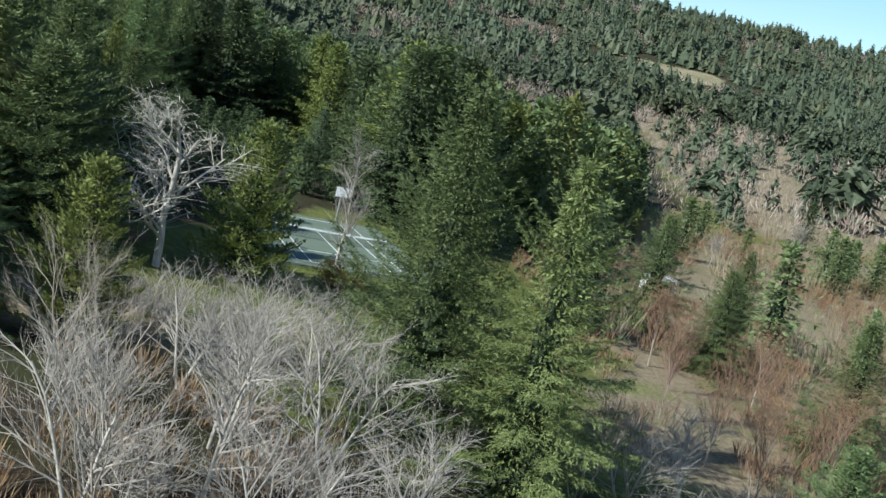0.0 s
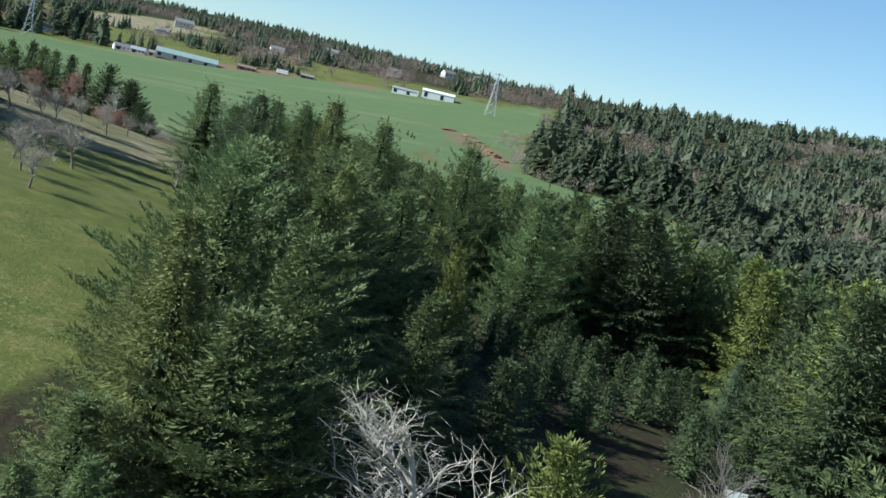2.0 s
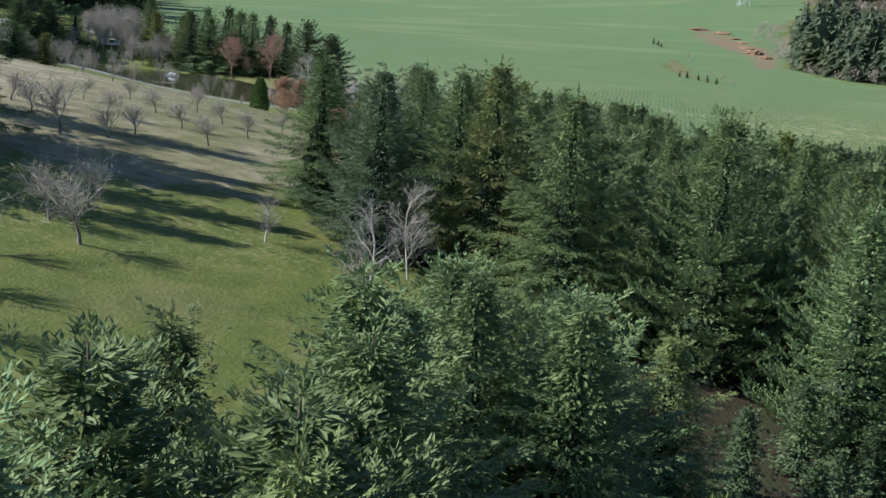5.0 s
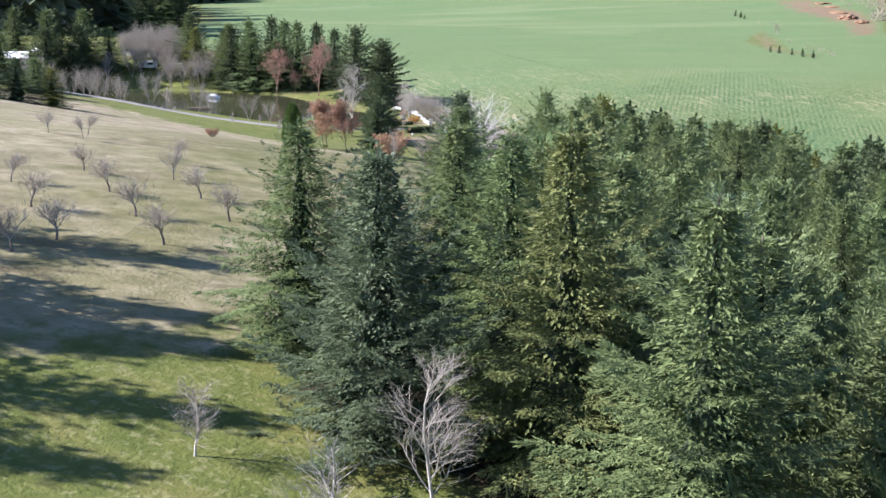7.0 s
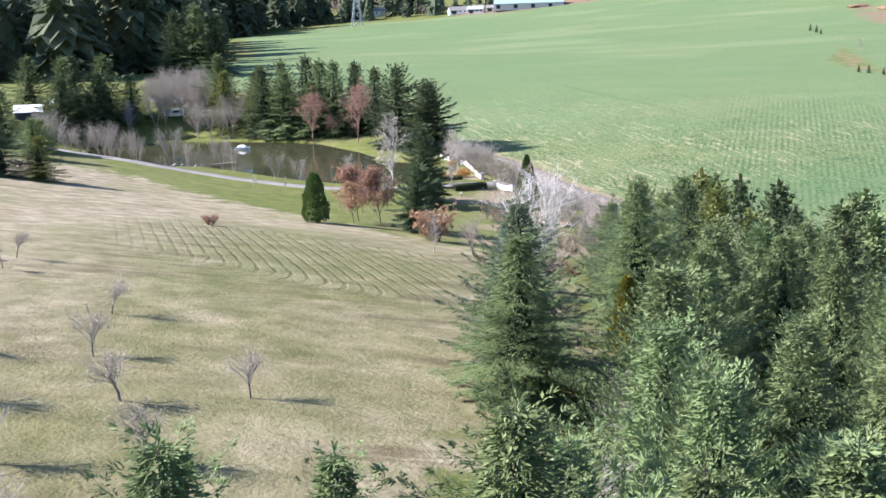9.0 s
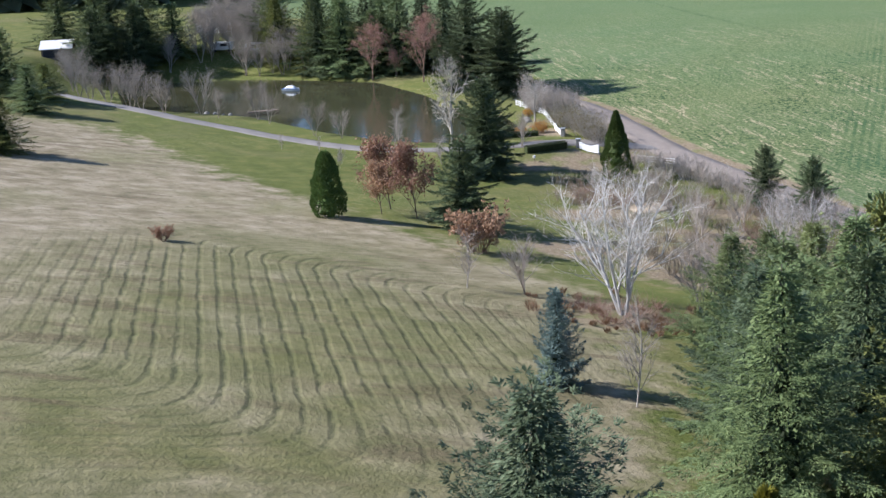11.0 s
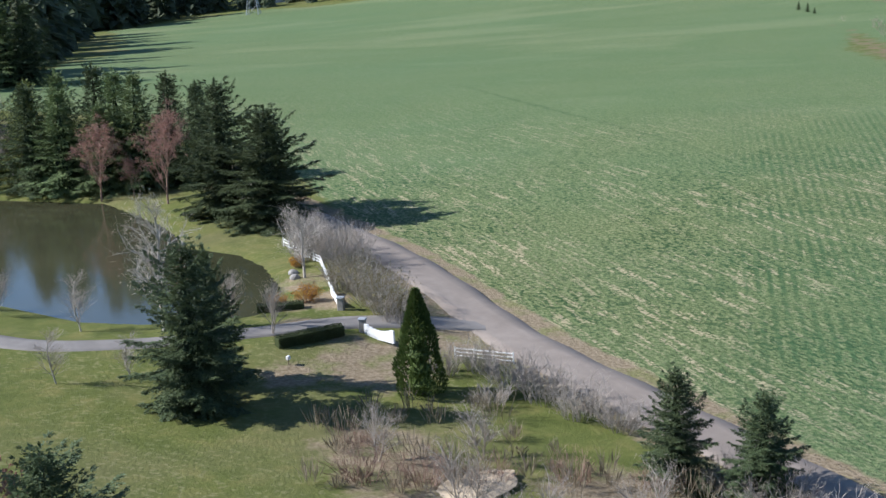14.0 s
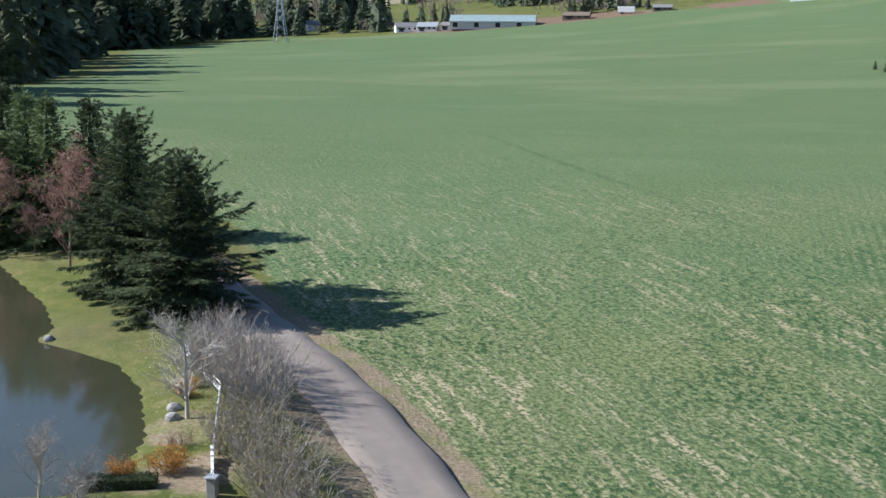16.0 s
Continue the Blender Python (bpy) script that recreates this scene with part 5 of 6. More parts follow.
def brush(places, seed, stalks=44):
    """Thin upright leafless stalks and twigs, in clumps."""
    rng = np.random.default_rng(seed)
    c = np.repeat(np.array(places), stalks, axis=0)
    n = len(c)
    z = np.repeat(ground(np.array(places)[:, 0], np.array(places)[:, 1]), stalks)
    a, q = rng.uniform(0, 6.28, n), np.sqrt(rng.uniform(0, 1, n))
    low = rng.uniform(-0.03, 0.5, n) * (rng.uniform(0, 1, n) < 0.7)
    b = np.stack([c[:, 0] + c[:, 3] * q * np.cos(a), c[:, 1] + c[:, 3] * q * np.sin(a), z + c[:, 2] * low], -1)
    d = np.stack([q * np.cos(a) * 0.4, q * np.sin(a) * 0.4, np.ones(n)], -1) + rng.normal(0, 0.22, (n, 3))
    return kites(b, d, rng.normal(0, 1, (n, 3)), c[:, 2] * (1 - low) * rng.uniform(0.5, 1.0, n), rng.uniform(0.02, 0.05, n))


def scatter(count, box, test, sizes, seed, broad=(0.22, 0.36)):
    r = random.Random(seed)
    got = []
    xs_ = np.array([[r.uniform(box[0], box[1]), r.uniform(box[2], box[3])] for _ in range(count * 6)])
    ok = test(xs_[:, 0], xs_[:, 1])
    for x, y in xs_[ok][:count]:
        H = (sizes[0] + (sizes[1] - sizes[0]) * r.uniform(0, 1) ** 1.5) * (1 + 0.55 * noise.noise((x / 45, y / 45, seed)))
        got.append((float(x), float(y), H, H * r.uniform(*broad)))
    return got


def patchy(x, y, scale, seed):
    return np.array([noise.noise((a / scale + seed, b / scale, seed)) for a, b in zip(x, y)])


WESTWOOD = [(-520, 440), (-570, 530), (-620, 585), (-710, 635), (-805, 735), (-832, 850), (-870, 900), (-1300, 1000), (-1300, 300), (-620, 330)]


def clearing(x, y):
    return (((x - 150) / 48) ** 2 + ((y - 975) / 42) ** 2 < 1) | (((x + 930) / 75) ** 2 + ((y - 1165) / 105) ** 2 < 1)


def in_valley(x, y):
    return ~clearing(x, y) & inside(x, y, VALLEY) & (y > 310) & (patchy(x, y, 110, 3) > -0.12 + 0.34 * (y < 620) * (x > 10) + 0.14 * (y < 640) * (x > 60)) & (patchy(x, y, 38, 17) > -0.3)


def in_valley_bare(x, y):
    return ~clearing(x, y) & inside(x, y, VALLEY) & (y < 1400) & (y > 290) & (patchy(x, y, 110, 3) < 0.02 + 0.4 * (y < 620)) & (patchy(x, y, 60, 5) > -0.2)


def on_ridge(x, y):
    return (y > 1190) & ~clearing(x, y) & ~inside(x, y, CROP) & (patchy(x, y, 220, 8) > -0.18 - 0.0004 * (y - 1500))


def in_west(x, y):
    return inside(x, y, WESTWOOD)


# extra translucency here softens contrast, distant haze put into the material
M["far"] = foliage("far_conifer_green", (0.06, 0.084, 0.052), (0.14, 0.168, 0.105), (0.23, 0.25, 0.155), patch=True, thin=0.38)
M["farbare"] = foliage("far_bare_twigs", (0.20, 0.15, 0.125), (0.32, 0.25, 0.21), (0.42, 0.34, 0.29), 0.9)


def stuff(name, data, material, label, category):
    tagged(new(name, mesh(name, *data, material)), label, category, kind="stuff")


def in_hollow(x, y):
    return inside(x, y, HOLLOW) & (patchy(x, y, 26, 4) > -0.12) & ~((x > 27) & (x < 60) & (y > 150) & (y < 205))


def in_hollow_tan(x, y):
    return inside(x, y, HOLLOW) & (y > 105) & (patchy(x, y, 34, 14) > 0.0)


stuff("hollow_brush", brush(scatter(620, (8, 210, 60, 320), in_hollow, (2.2, 6.5), 31), 21), M["brownhaze"], "tangled leafless brown brush in the hollow", "brush")
stuff("hollow_thicket", brush(scatter(420, (8, 210, 100, 320), in_hollow_tan, (2.5, 8), 32), 22), M["tanhaze"], "pale leafless thicket in the hollow", "brush")
stuff("hollow_undergrowth", brush(scatter(620, (10, 100, 78, 260), lambda x, y: inside(x, y, HOLLOW) & (patchy(x, y, 20, 9) > -0.25) & ~((x > 27) & (x < 60) & (y > 150) & (y < 205)), (1.6, 4.2), 36), 26, 36), M["brownhaze"], "low russet undergrowth in the hollow", "brush")
LANE = [(-214, 322), (-196, 314), (-180, 300), (-166, 290), (-150, 296), (-128, 306), (-150, 324), (-186, 340), (-214, 344), (-222, 334)]
stuff("lane_brush", brush(scatter(190, (-222, -128, 288, 346), lambda x, y: inside(x, y, LANE) & (patchy(x, y, 12, 6) > -0.15), (0.9, 3.2), 34), 24, 40), M["tanhaze"], "dry tan and grey brush beside the lane", "brush")
stuff("birch_brush", brush(scatter(60, (-172, -152, 264, 284), lambda x, y: np.hypot(x + 162, y - 274) < 8.5, (0.6, 1.6), 35), 25, 40), M["brownhaze"], "low reddish brush under the white birch", "brush")
stuff("court_brush", brush(scatter(130, (-16, 6, 38, 64), lambda x, y: inside(x, y, FOREBRUSH) & (x < 1) & (x > -16), (1.2, 3.2), 33), 23), M["brownhaze"], "low brown brush below the bare trees", "brush")
stuff("valley_woods", far_conifers(scatter(3300, (-360, 500, 150, 700), in_valley, (8, 19), 11, (0.36, 0.54)), 1, 7, 8), M["far"], "dark green conifer wood on the valley side", "woods")
stuff("field_side_woods", far_conifers(scatter(120, (-300, -100, 560, 800), lambda x, y: inside(x, y, VALLEY) & (off_line(x, y, [(-110, 560), (-160, 650), (-240, 690), (-280, 790)]) < 34), (17, 33), 41), 42, 11, 9), M["far"], "tall dark conifers at the edge of the field", "woods")
stuff("farm_side_woods", far_conifers(scatter(46, (-880, -740, 850, 980), lambda x, y: inside(x, y, [(-880, 850), (-775, 872), (-745, 908), (-860, 985)]), (16, 36), 51), 52, 9, 8), M["far"], "tall dark conifers beside the farm", "woods")
def valley_floor(x, y):
    return inside(x, y, VALLEY) & (patchy(x, y, 45, 27) > -0.3)


stuff("valley_floor_thicket", far_broadleaf(scatter(1000, (20, 460, 292, 680), valley_floor, (4.5, 10), 71, (0.36, 0.55)), 72, 30), M["farbare"], "leafless brown trees and scrub on the valley floor", "woods")
stuff("valley_floor_conifers", far_conifers(scatter(330, (20, 460, 292, 680), lambda x, y: inside(x, y, VALLEY) & (patchy(x, y, 60, 33) > -0.05), (6, 14), 73, (0.36, 0.5)), 74, 7, 8), M["far"], "scattered green conifers on the valley floor", "woods")
stuff("upper_valley_woods", far_conifers(scatter(6400, (-420, 900, 650, 1520), in_valley, (9, 18), 15, (0.4, 0.6)), 5, 4, 5), M["far"], "dark conifer wood higher on the valley side", "woods")
stuff("valley_bare_woods", far_broadleaf(scatter(5200, (-340, 800, 280, 1400), in_valley_bare, (6, 11), 12, (0.34, 0.5)), 2, 24), M["farbare"], "leafless brownish woods in the valley", "woods")
def near_farm(x, y):
    return ~clearing(x, y) & ~inside(x, y, CROP) & ~inside(x, y, YARD) & ~inside(x, y, VALLEY) & (patchy(x, y, 70, 9) > 0.05)


def near_farm_dark(x, y):
    return ~clearing(x, y) & ~inside(x, y, CROP) & ~inside(x, y, YARD) & ~inside(x, y, VALLEY) & (patchy(x, y, 80, 21) > 0.14)


stuff("farm_bare_woods", far_broadleaf(scatter(700, (-1150, -360, 890, 1330), near_farm, (9, 16), 16), 6), M["farbare"], "leafless brownish trees round the farm", "woods")
stuff("farm_woods", far_conifers(scatter(520, (-1150, -360, 890, 1330), near_farm_dark, (10, 18), 17), 7, 4), M["far"], "small dark conifer clumps round the farm", "woods")
stuff("farmyard_thicket", far_broadleaf(scatter(30, (-720, -560, 1020, 1180), lambda x, y: (np.hypot(x + 672, y - 1056) < 30) | (np.hypot(x + 590, y - 1150) < 16), (13, 19), 61, (0.34, 0.46)), 62, 90), M["farbare"], "tall leafless brown trees behind the farm", "woods")
stuff("ditch_thicket", far_broadleaf(scatter(120, (-360, -190, 640, 930), lambda x, y: off_line(x, y, [(-190, 640), (-222, 655), (-240, 690), (-262, 740), (-300, 800), (-335, 880)]) < 12, (4, 9), 18), 8), M["farbare"], "leafless thicket along a muddy ditch", "woods")
stuff("field_end_thicket", far_broadleaf(scatter(70, (-330, -190, 560, 760), lambda x, y: inside(x, y, FIELD_END) & (x > -0.66 * (y - 560) - 228), (2.5, 6), 81), 82, 30), M["farbare"], "grey leafless thicket at the field's end", "brush")
stuff("ridge_woods", far_conifers(scatter(7500, (-2600, 1500, 1190, 2900), on_ridge, (6, 12), 13, (0.32, 0.48)), 3, 3, 4), M["far"], "dark conifer forest along the ridge", "woods")
stuff("west_woods", far_conifers(scatter(850, (-1300, -500, 300, 1000), in_west, (36, 54), 14), 4, 13, 10), M["far"], "tall dark conifer wood beside the crop", "woods")


# ---- built things ----
def box_mesh(bm, sx, sy, sz, at=(0, 0, 0), turn=0.0, bevel=0.0, taper=1.0):
    """A bevelled block into a bmesh; at is the middle of its foot."""
    r = bmesh.ops.create_cube(bm, size=1.0)
    vs = r["verts"]
    for v in vs:
        k = taper if v.co.z > 0 else 1.0
        v.co = Vector((v.co.x * sx * k, v.co.y * sy * k, (v.co.z + 0.5) * sz))
    m = Matrix.Translation(at) @ Matrix.Rotation(turn, 4, "Z")
    bmesh.ops.transform(bm, matrix=m, verts=vs)
    if bevel:
        es = list({e for v in vs for e in v.link_edges})
        bmesh.ops.bevel(bm, geom=es, offset=bevel, segments=1, affect="EDGES")


def to_mesh(bm, name, material):
    me = bpy.data.meshes.new(name)
    bm.to_mesh(me)
    bm.free()
    me.materials.append(material)
    return me


def block(name, size, at, material, parent, turn=0.0, bevel=0.01, label="", taper=1.0):
    bm = bmesh.new()
    box_mesh(bm, *size, at, turn, bevel, taper)
    return part(name, to_mesh(bm, name, material), parent, label)


def rod(name, a, b, r, material, parent, sides=8, r2=None, label=""):
    v, f = tube([a, [(p + q) / 2 for p, q in zip(a, b)], b], [r, (r + (r2 or r)) / 2, r2 or r], sides)
    n = len(v)
    caps = [list(range(sides))[::-1], list(range(n - sides, n))]
    return part(name, mesh(name, v.tolist(), f.tolist() + caps, material, False), parent, label)


def thing(name, x, y, turn=0.0, z=None, scale=1.0):
    ob = new(name)
    ob.empty_display_size = 0.5
    ob.matrix_basis = Matrix.LocRotScale((x, y, up(x, y) if z is None else z), Euler((0, 0, turn)), (scale, scale, scale))
    return ob


# tennis court, its net and the hoop at its far end
COURT = 28.80
turn_court = math.atan2(0.34, 0.94)
pad = thing("tennis_court", -8.2, 107.5, turn_court, COURT)
block("surface", (15.5, 23.4, 0.35), (0, 0, -0.3), M["court"], pad, bevel=0.02)
for sx in (-4.72, 4.72, -3.54, 3.54):
    block("line", (0.07, 20.4, 0.012), (sx, 0, 0.052), M["white"], pad, bevel=0)
for sy, w in ((-10.2, 9.44), (10.2, 9.44), (-5.5, 7.08), (5.5, 7.08)):
    block("line", (w, 0.07, 0.012), (0, sy, 0.054), M["white"], pad, bevel=0)
block("line", (0.07, 11.0, 0.012), (0, 0, 0.056), M["white"], pad, bevel=0)
tagged(pad, "faded green tennis court with white lines", "court")
net = thing("tennis_net", -8.2, 107.5, turn_court, COURT)
for sx in (-5.5, 5.5):
    rod("post", (sx, 0, 0.05), (sx, 0, 1.0), 0.05, M["grey"], net)
bm = bmesh.new()
for i in range(20):
    a, b = -5.5 + 11 * i / 20, -5.5 + 11 * (i + 1) / 20
    za, zb = 0.92 - 0.11 * (1 - (a / 5.5) ** 2), 0.92 - 0.11 * (1 - (b / 5.5) ** 2)
    q = [bm.verts.new(c) for c in ((a, -0.04, za), (b, -0.04, zb), (b, -0.04, zb + 0.13), (a, -0.04, za + 0.13), (a, 0.04, za), (b, 0.04, zb), (b, 0.04, zb + 0.13), (a, 0.04, za + 0.13))]
    for k in ((0, 1, 2, 3), (7, 6, 5, 4), (3, 2, 6, 7), (1, 0, 4, 5)):
        bm.faces.new([q[j] for j in k])
part("band", to_mesh(bm, "band", M["white"]), net, "white canvas band")
bm = bmesh.new()
for i in range(56):
    box_mesh(bm, 0.012, 0.012, 0.82, (-5.4 + 10.8 * i / 55, 0, 0.08))
for i in range(7):
    box_mesh(bm, 11, 0.012, 0.012, (0, 0, 0.1 + 0.115 * i))
part("netting", to_mesh(bm, "netting", M["dark"]), net)
tagged(net, "sagging tennis net with a white band", "net")

hoop = thing("basketball_hoop", -9.0, 120.6, turn_court, COURT)
rod("pole", (0, 0, 0), (0, 0, 3.0), 0.07, M["grey"], hoop)
rod("arm", (0, 0, 2.8), (0, -0.7, 2.9), 0.05, M["grey"], hoop)
block("backboard", (1.5, 0.05, 0.95), (0, -0.72, 2.5), M["white"], hoop, bevel=0.01, label="white backboard")
ring = bmesh.new()
ang = [k * 2 * math.pi / 16 for k in range(17)]
v, f = tube([(0.22 * math.cos(a), -1.0 + 0.22 * math.sin(a), 2.62) for a in ang], [0.015] * 17, 5)
part("rim", mesh("rim", v, f, M["russet"]), hoop)
ring.free()
tagged(hoop, "basketball hoop on a grey pole", "hoop")

# gate, fences and hedges at the mouth of the driveway
def pillar(x, y):
    p = thing("gate_pillar", x, y, 0.5)
    block("shaft", (0.7, 0.7, 1.5), (0, 0, -0.1), M["stone"], p, bevel=0.04)
    block("cap", (0.9, 0.9, 0.14), (0, 0, 1.4), M["grey"], p, bevel=0.04)
    tagged(p, "grey stone gate pillar with a cap", "pillar", "gate pillars")


for x, y in ((-241.9, 357.6), (-235.0, 353.7)):
    pillar(x, y)


def rail_fence(a, b, rails=3, height=1.15, step=2.4):
    """A white post-and-rail fence from a to b."""
    d = Vector((b[0] - a[0], b[1] - a[1]))
    n = max(1, round(d.length / step))
    fence = thing("rail_fence", a[0], a[1], 0)
    z0 = up(*a)
    pts = [(d.x * i / n, d.y * i / n, up(a[0] + d.x * i / n, a[1] + d.y * i / n) - z0) for i in range(n + 1)]
    turn = math.atan2(d.y, d.x)
    for p in pts:
        block("post", (0.14, 0.14, height + 0.2), (p[0], p[1], p[2] - 0.12), M["white"], fence, turn, 0.015)
    for p, q in zip(pts, pts[1:]):
        for k in range(rails):
            h = height * (k + 0.75) / rails
            v, f = tube([(p[0], p[1], p[2] + h), (q[0], q[1], q[2] + h)], [0.075, 0.075], 4)
            part("rail", mesh("rail", v, f, M["white"]), fence)
    tagged(fence, "white painted post-and-rail fence", "fence", "white fences")


rail_fence((-274, 379.5), (-260.5, 373.3))
rail_fence((-260.5, 373.3), (-248.5, 363.0))
rail_fence((-223.5, 355.2), (-217.5, 357.2))


def white_wall(a, b, high):
    d = Vector((b[0] - a[0], b[1] - a[1]))
    w = thing("entrance_wall", a[0], a[1], math.atan2(d.y, d.x))
    bm = bmesh.new()
    n = 8
    for i in range(n):
        s = (i + 0.5) / n
        box_mesh(bm, d.length / n, 0.22, high * (0.75 + 0.5 * (2 * s - 1) ** 2) + 0.3, (d.length * s, 0, -0.3))
    part("panel", to_mesh(bm, "panel", M["white"]), w)
    block("coping", (d.length, 0.1, 0.08), (d.length / 2, 0.0, high * 0.62), M["grey"], w, bevel=0.01)
    tagged(w, "low white curved entrance wall", "wall", "entrance walls")


white_wall((-248.0, 362.4), (-242.4, 358.0), 0.95)
white_wall((-234.5, 353.5), (-229.8, 352.9), 0.95)


def hedge_row(a, b, w, h, seed, label):
    rng = np.random.default_rng(seed)
    d = np.array([b[0] - a[0], b[1] - a[1]])
    L = float(np.hypot(*d))
    hd = thing("hedge", (a[0] + b[0]) / 2, (a[1] + b[1]) / 2, math.atan2(d[1], d[0]))
    n = int(L * (w + 2 * h) * 130)
    face = rng.choice(3, n, p=[0.4, 0.3, 0.3])
    u = rng.uniform(-L / 2, L / 2, n)
    s, t = rng.uniform(-w / 2, w / 2, n), rng.uniform(0.05, h, n)
    p = np.stack([u, np.where(face == 0, s, np.where(face == 1, -w / 2, w / 2)), np.where(face == 0, h, t)], -1) + rng.normal(0, 0.04, (n, 3))
    nrm = np.stack([np.zeros(n), np.where(face == 0, 0, np.where(face == 1, -1.0, 1.0)), np.where(face == 0, 1.0, 0.2)], -1)
    part("foliage", mesh("foliage", *kites(p, rng.normal(0, 1, (n, 3)) + nrm, nrm + rng.normal(0, 0.5, (n, 3)), rng.uniform(0.08, 0.16, n), rng.uniform(0.03, 0.06, n)), M["hedge"]), hd)
    block("core", (L - 0.1, w - 0.12, h - 0.05), (0, 0, -0.05), M["hedge"], hd, bevel=0.06)
    tagged(hd, label, "hedge", "clipped hedges")


hedge_row((-238.3, 344.0), (-235.6, 351.2), 1.3, 1.15, 1, "dark clipped hedge beside the driveway")
hedge_row((-250.5, 352.5), (-246.5, 356.3), 1.2, 0.9, 2, "dark clipped hedge below orange shrubs")

pb = thing("post_box", -234.1, 341.6, 0.3)
rod("post", (0, 0, -0.1), (0, 0, 0.55), 0.05, M["brownwood"], pb)
block("box", (0.32, 0.5, 0.42), (0, 0, 0.5), M["white"], pb, bevel=0.05, label="white letter box")
tagged(pb, "white post box on a short post", "post box")

# shrubs and brush
for x, y, H, R in ((-266, 377.5, 6.5, 4.4), (-259.5, 375.5, 6.5, 4.6), (-254.0, 372.0, 5.4, 4.0), (-269.5, 380, 6.0, 3.6), (-262.5, 378.5, 6.0, 4.2), (-273, 383, 5, 3.4), (-256.5, 374.5, 6, 4), (-264, 375.2, 6, 3.6)):
    plant("scrub", x, y, H, R, rnd.uniform(0, 6), "shrubs along the road", category="shrub", name="shrub")
for x, y, H, R in ((-239.5, 361.5, 5.2, 4.2), (-245.5, 365.0, 4.6, 3.8), (-250.5, 368.0, 4.8, 3.6), (-234.5, 359.0, 4.8, 3.2), (-242.5, 363.5, 5.2, 3.8), (-237, 360, 5, 3.4), (-248, 364.5, 4.6, 3.2)):
    plant("leafscrub", x, y, H, R, rnd.uniform(0, 6), "shrubs along the road", category="shrub", name="shrub")
for x, y, H, R in ((-214, 351.5, 3.4, 3.2), (-209, 350, 3.6, 3.4), (-204, 348.5, 3.2, 3.0), (-199.5, 348.0, 2.8, 2.8), (-212, 346, 2.0, 2.4), (-219, 353.5, 3.0, 2.6), (-221, 350.5, 2.8, 2.2),
                   (-181, 339.5, 3.2, 3.0), (-175, 337, 3.4, 3), (-169, 334, 3.0, 3.0), (-163, 331, 3.2, 3), (-157, 328, 3.2, 3), (-151, 325, 3.4, 3), (-145, 322, 3.2, 3), (-139, 319, 3.4, 3), (-186, 342, 2.6, 2.6)):
    plant("scrub", x, y, H * 1.25, R * 1.15, rnd.uniform(0, 6), "bare hedgerow beside the road", category="shrub", name="shrub")
for x, y, H, R in ((-208, 324, 3.2, 3.0), (-204, 326.5, 3.6, 2.6), (-200.5, 330, 2.6, 2.4), (-196, 335, 2.6, 2.6), (-190, 338, 2.4, 2.6), (-214, 330, 2.2, 2.2), (-160, 271.5, 1.6, 2.6), (-164.5, 273, 1.5, 2.4), (-157.5, 274.5, 1.6, 2.4), (-162.5, 277.5, 1.5, 2.6), (-166, 311, 2.2, 2.6), (-173, 317, 2.4, 2.6),
                   (-160, 321, 2.4, 2.8), (-178, 322, 2.2, 2.6), (-184, 328, 2.2, 2.6), (-22, 84.5, 1.6, 1.8), (-19.5, 86.5, 1.4, 1.6), (-255, 345.0, 1.6, 1.8), (-252, 362.5, 1.8, 1.4)):
    plant("redscrub", x, y, H, R, rnd.uniform(0, 6), "reddish brush", category="shrub", name="shrub")
for x, y, H, R in ((-248.2, 358.2, 2.4, 1.7), (-250.8, 356.0, 1.8, 1.5), (-262.5, 371.0, 1.6, 1.2), (-264.5, 372.6, 1.3, 1.0), (-4.5, 91.5, 2.6, 2.2)):
    plant("orange_bush", x, y, H, R, rnd.uniform(0, 6), "orange shrubs", category="shrub", name="shrub")

# boat, jetty and shore stones
boat = thing("rowing_boat", -344.5, 373.5, 0.4, WATER)
bm = bmesh.new()
rings = []
for i in range(9):
    s = i / 8
    w = 0.95 * math.sin(math.pi * min(1, 0.12 + 0.62 * s + 0.2)) if s > 0.02 else 0.7
    w = 0.85 * (1 - s ** 3) + 0.02
    x = -2.2 + 4.6 * s
    rings.append([bm.verts.new((x, sgn * w * k, z)) for sgn, k, z in ((-1, 1.0, 0.55 + 0.2 * s * s), (-1, 0.75, -0.12), (1, 0.75, -0.12), (1, 1.0, 0.55 + 0.2 * s * s))])
for a, b in zip(rings, rings[1:]):
    for k in range(3):
        bm.faces.new((a[k], a[k + 1], b[k + 1], b[k]))
bm.faces.new(rings[0])
part("hull", to_mesh(bm, "hull", M["white"]), boat)
bm = bmesh.new()
box_mesh(bm, 3.2, 1.5, 0.75, (0, 0, 0.5), 0, 0.2, 0.55)
part("cover", to_mesh(bm, "cover", M["white"]), boat, "white tarpaulin cover")
block("rubbing_strake", (4.2, 1.75, 0.06), (-0.1, 0, 0.5), M["blue"], boat, bevel=0.02)
tagged(boat, "small white covered boat on the pond", "boat")

dock = thing("jetty", -320.5, 348.5, 1.15, WATER + 0.35)
for i in range(14):
    block("plank", (0.42, 1.5, 0.06), (-3.2 + 0.48 * i, 0, 0.12), M["brownwood"], dock, bevel=0.01)
for i in range(4):
    for s in (-0.6, 0.6):
        rod("pile", (-3.0 + 2.0 * i, s, -1.3), (-3.0 + 2.0 * i, s, 0.35), 0.08, M["brownwood"], dock)
for s in (-0.55, 0.55):
    block("beam", (6.8, 0.12, 0.14), (0, s, -0.02), M["brownwood"], dock)
tagged(dock, "short dark wooden jetty on piles", "jetty")


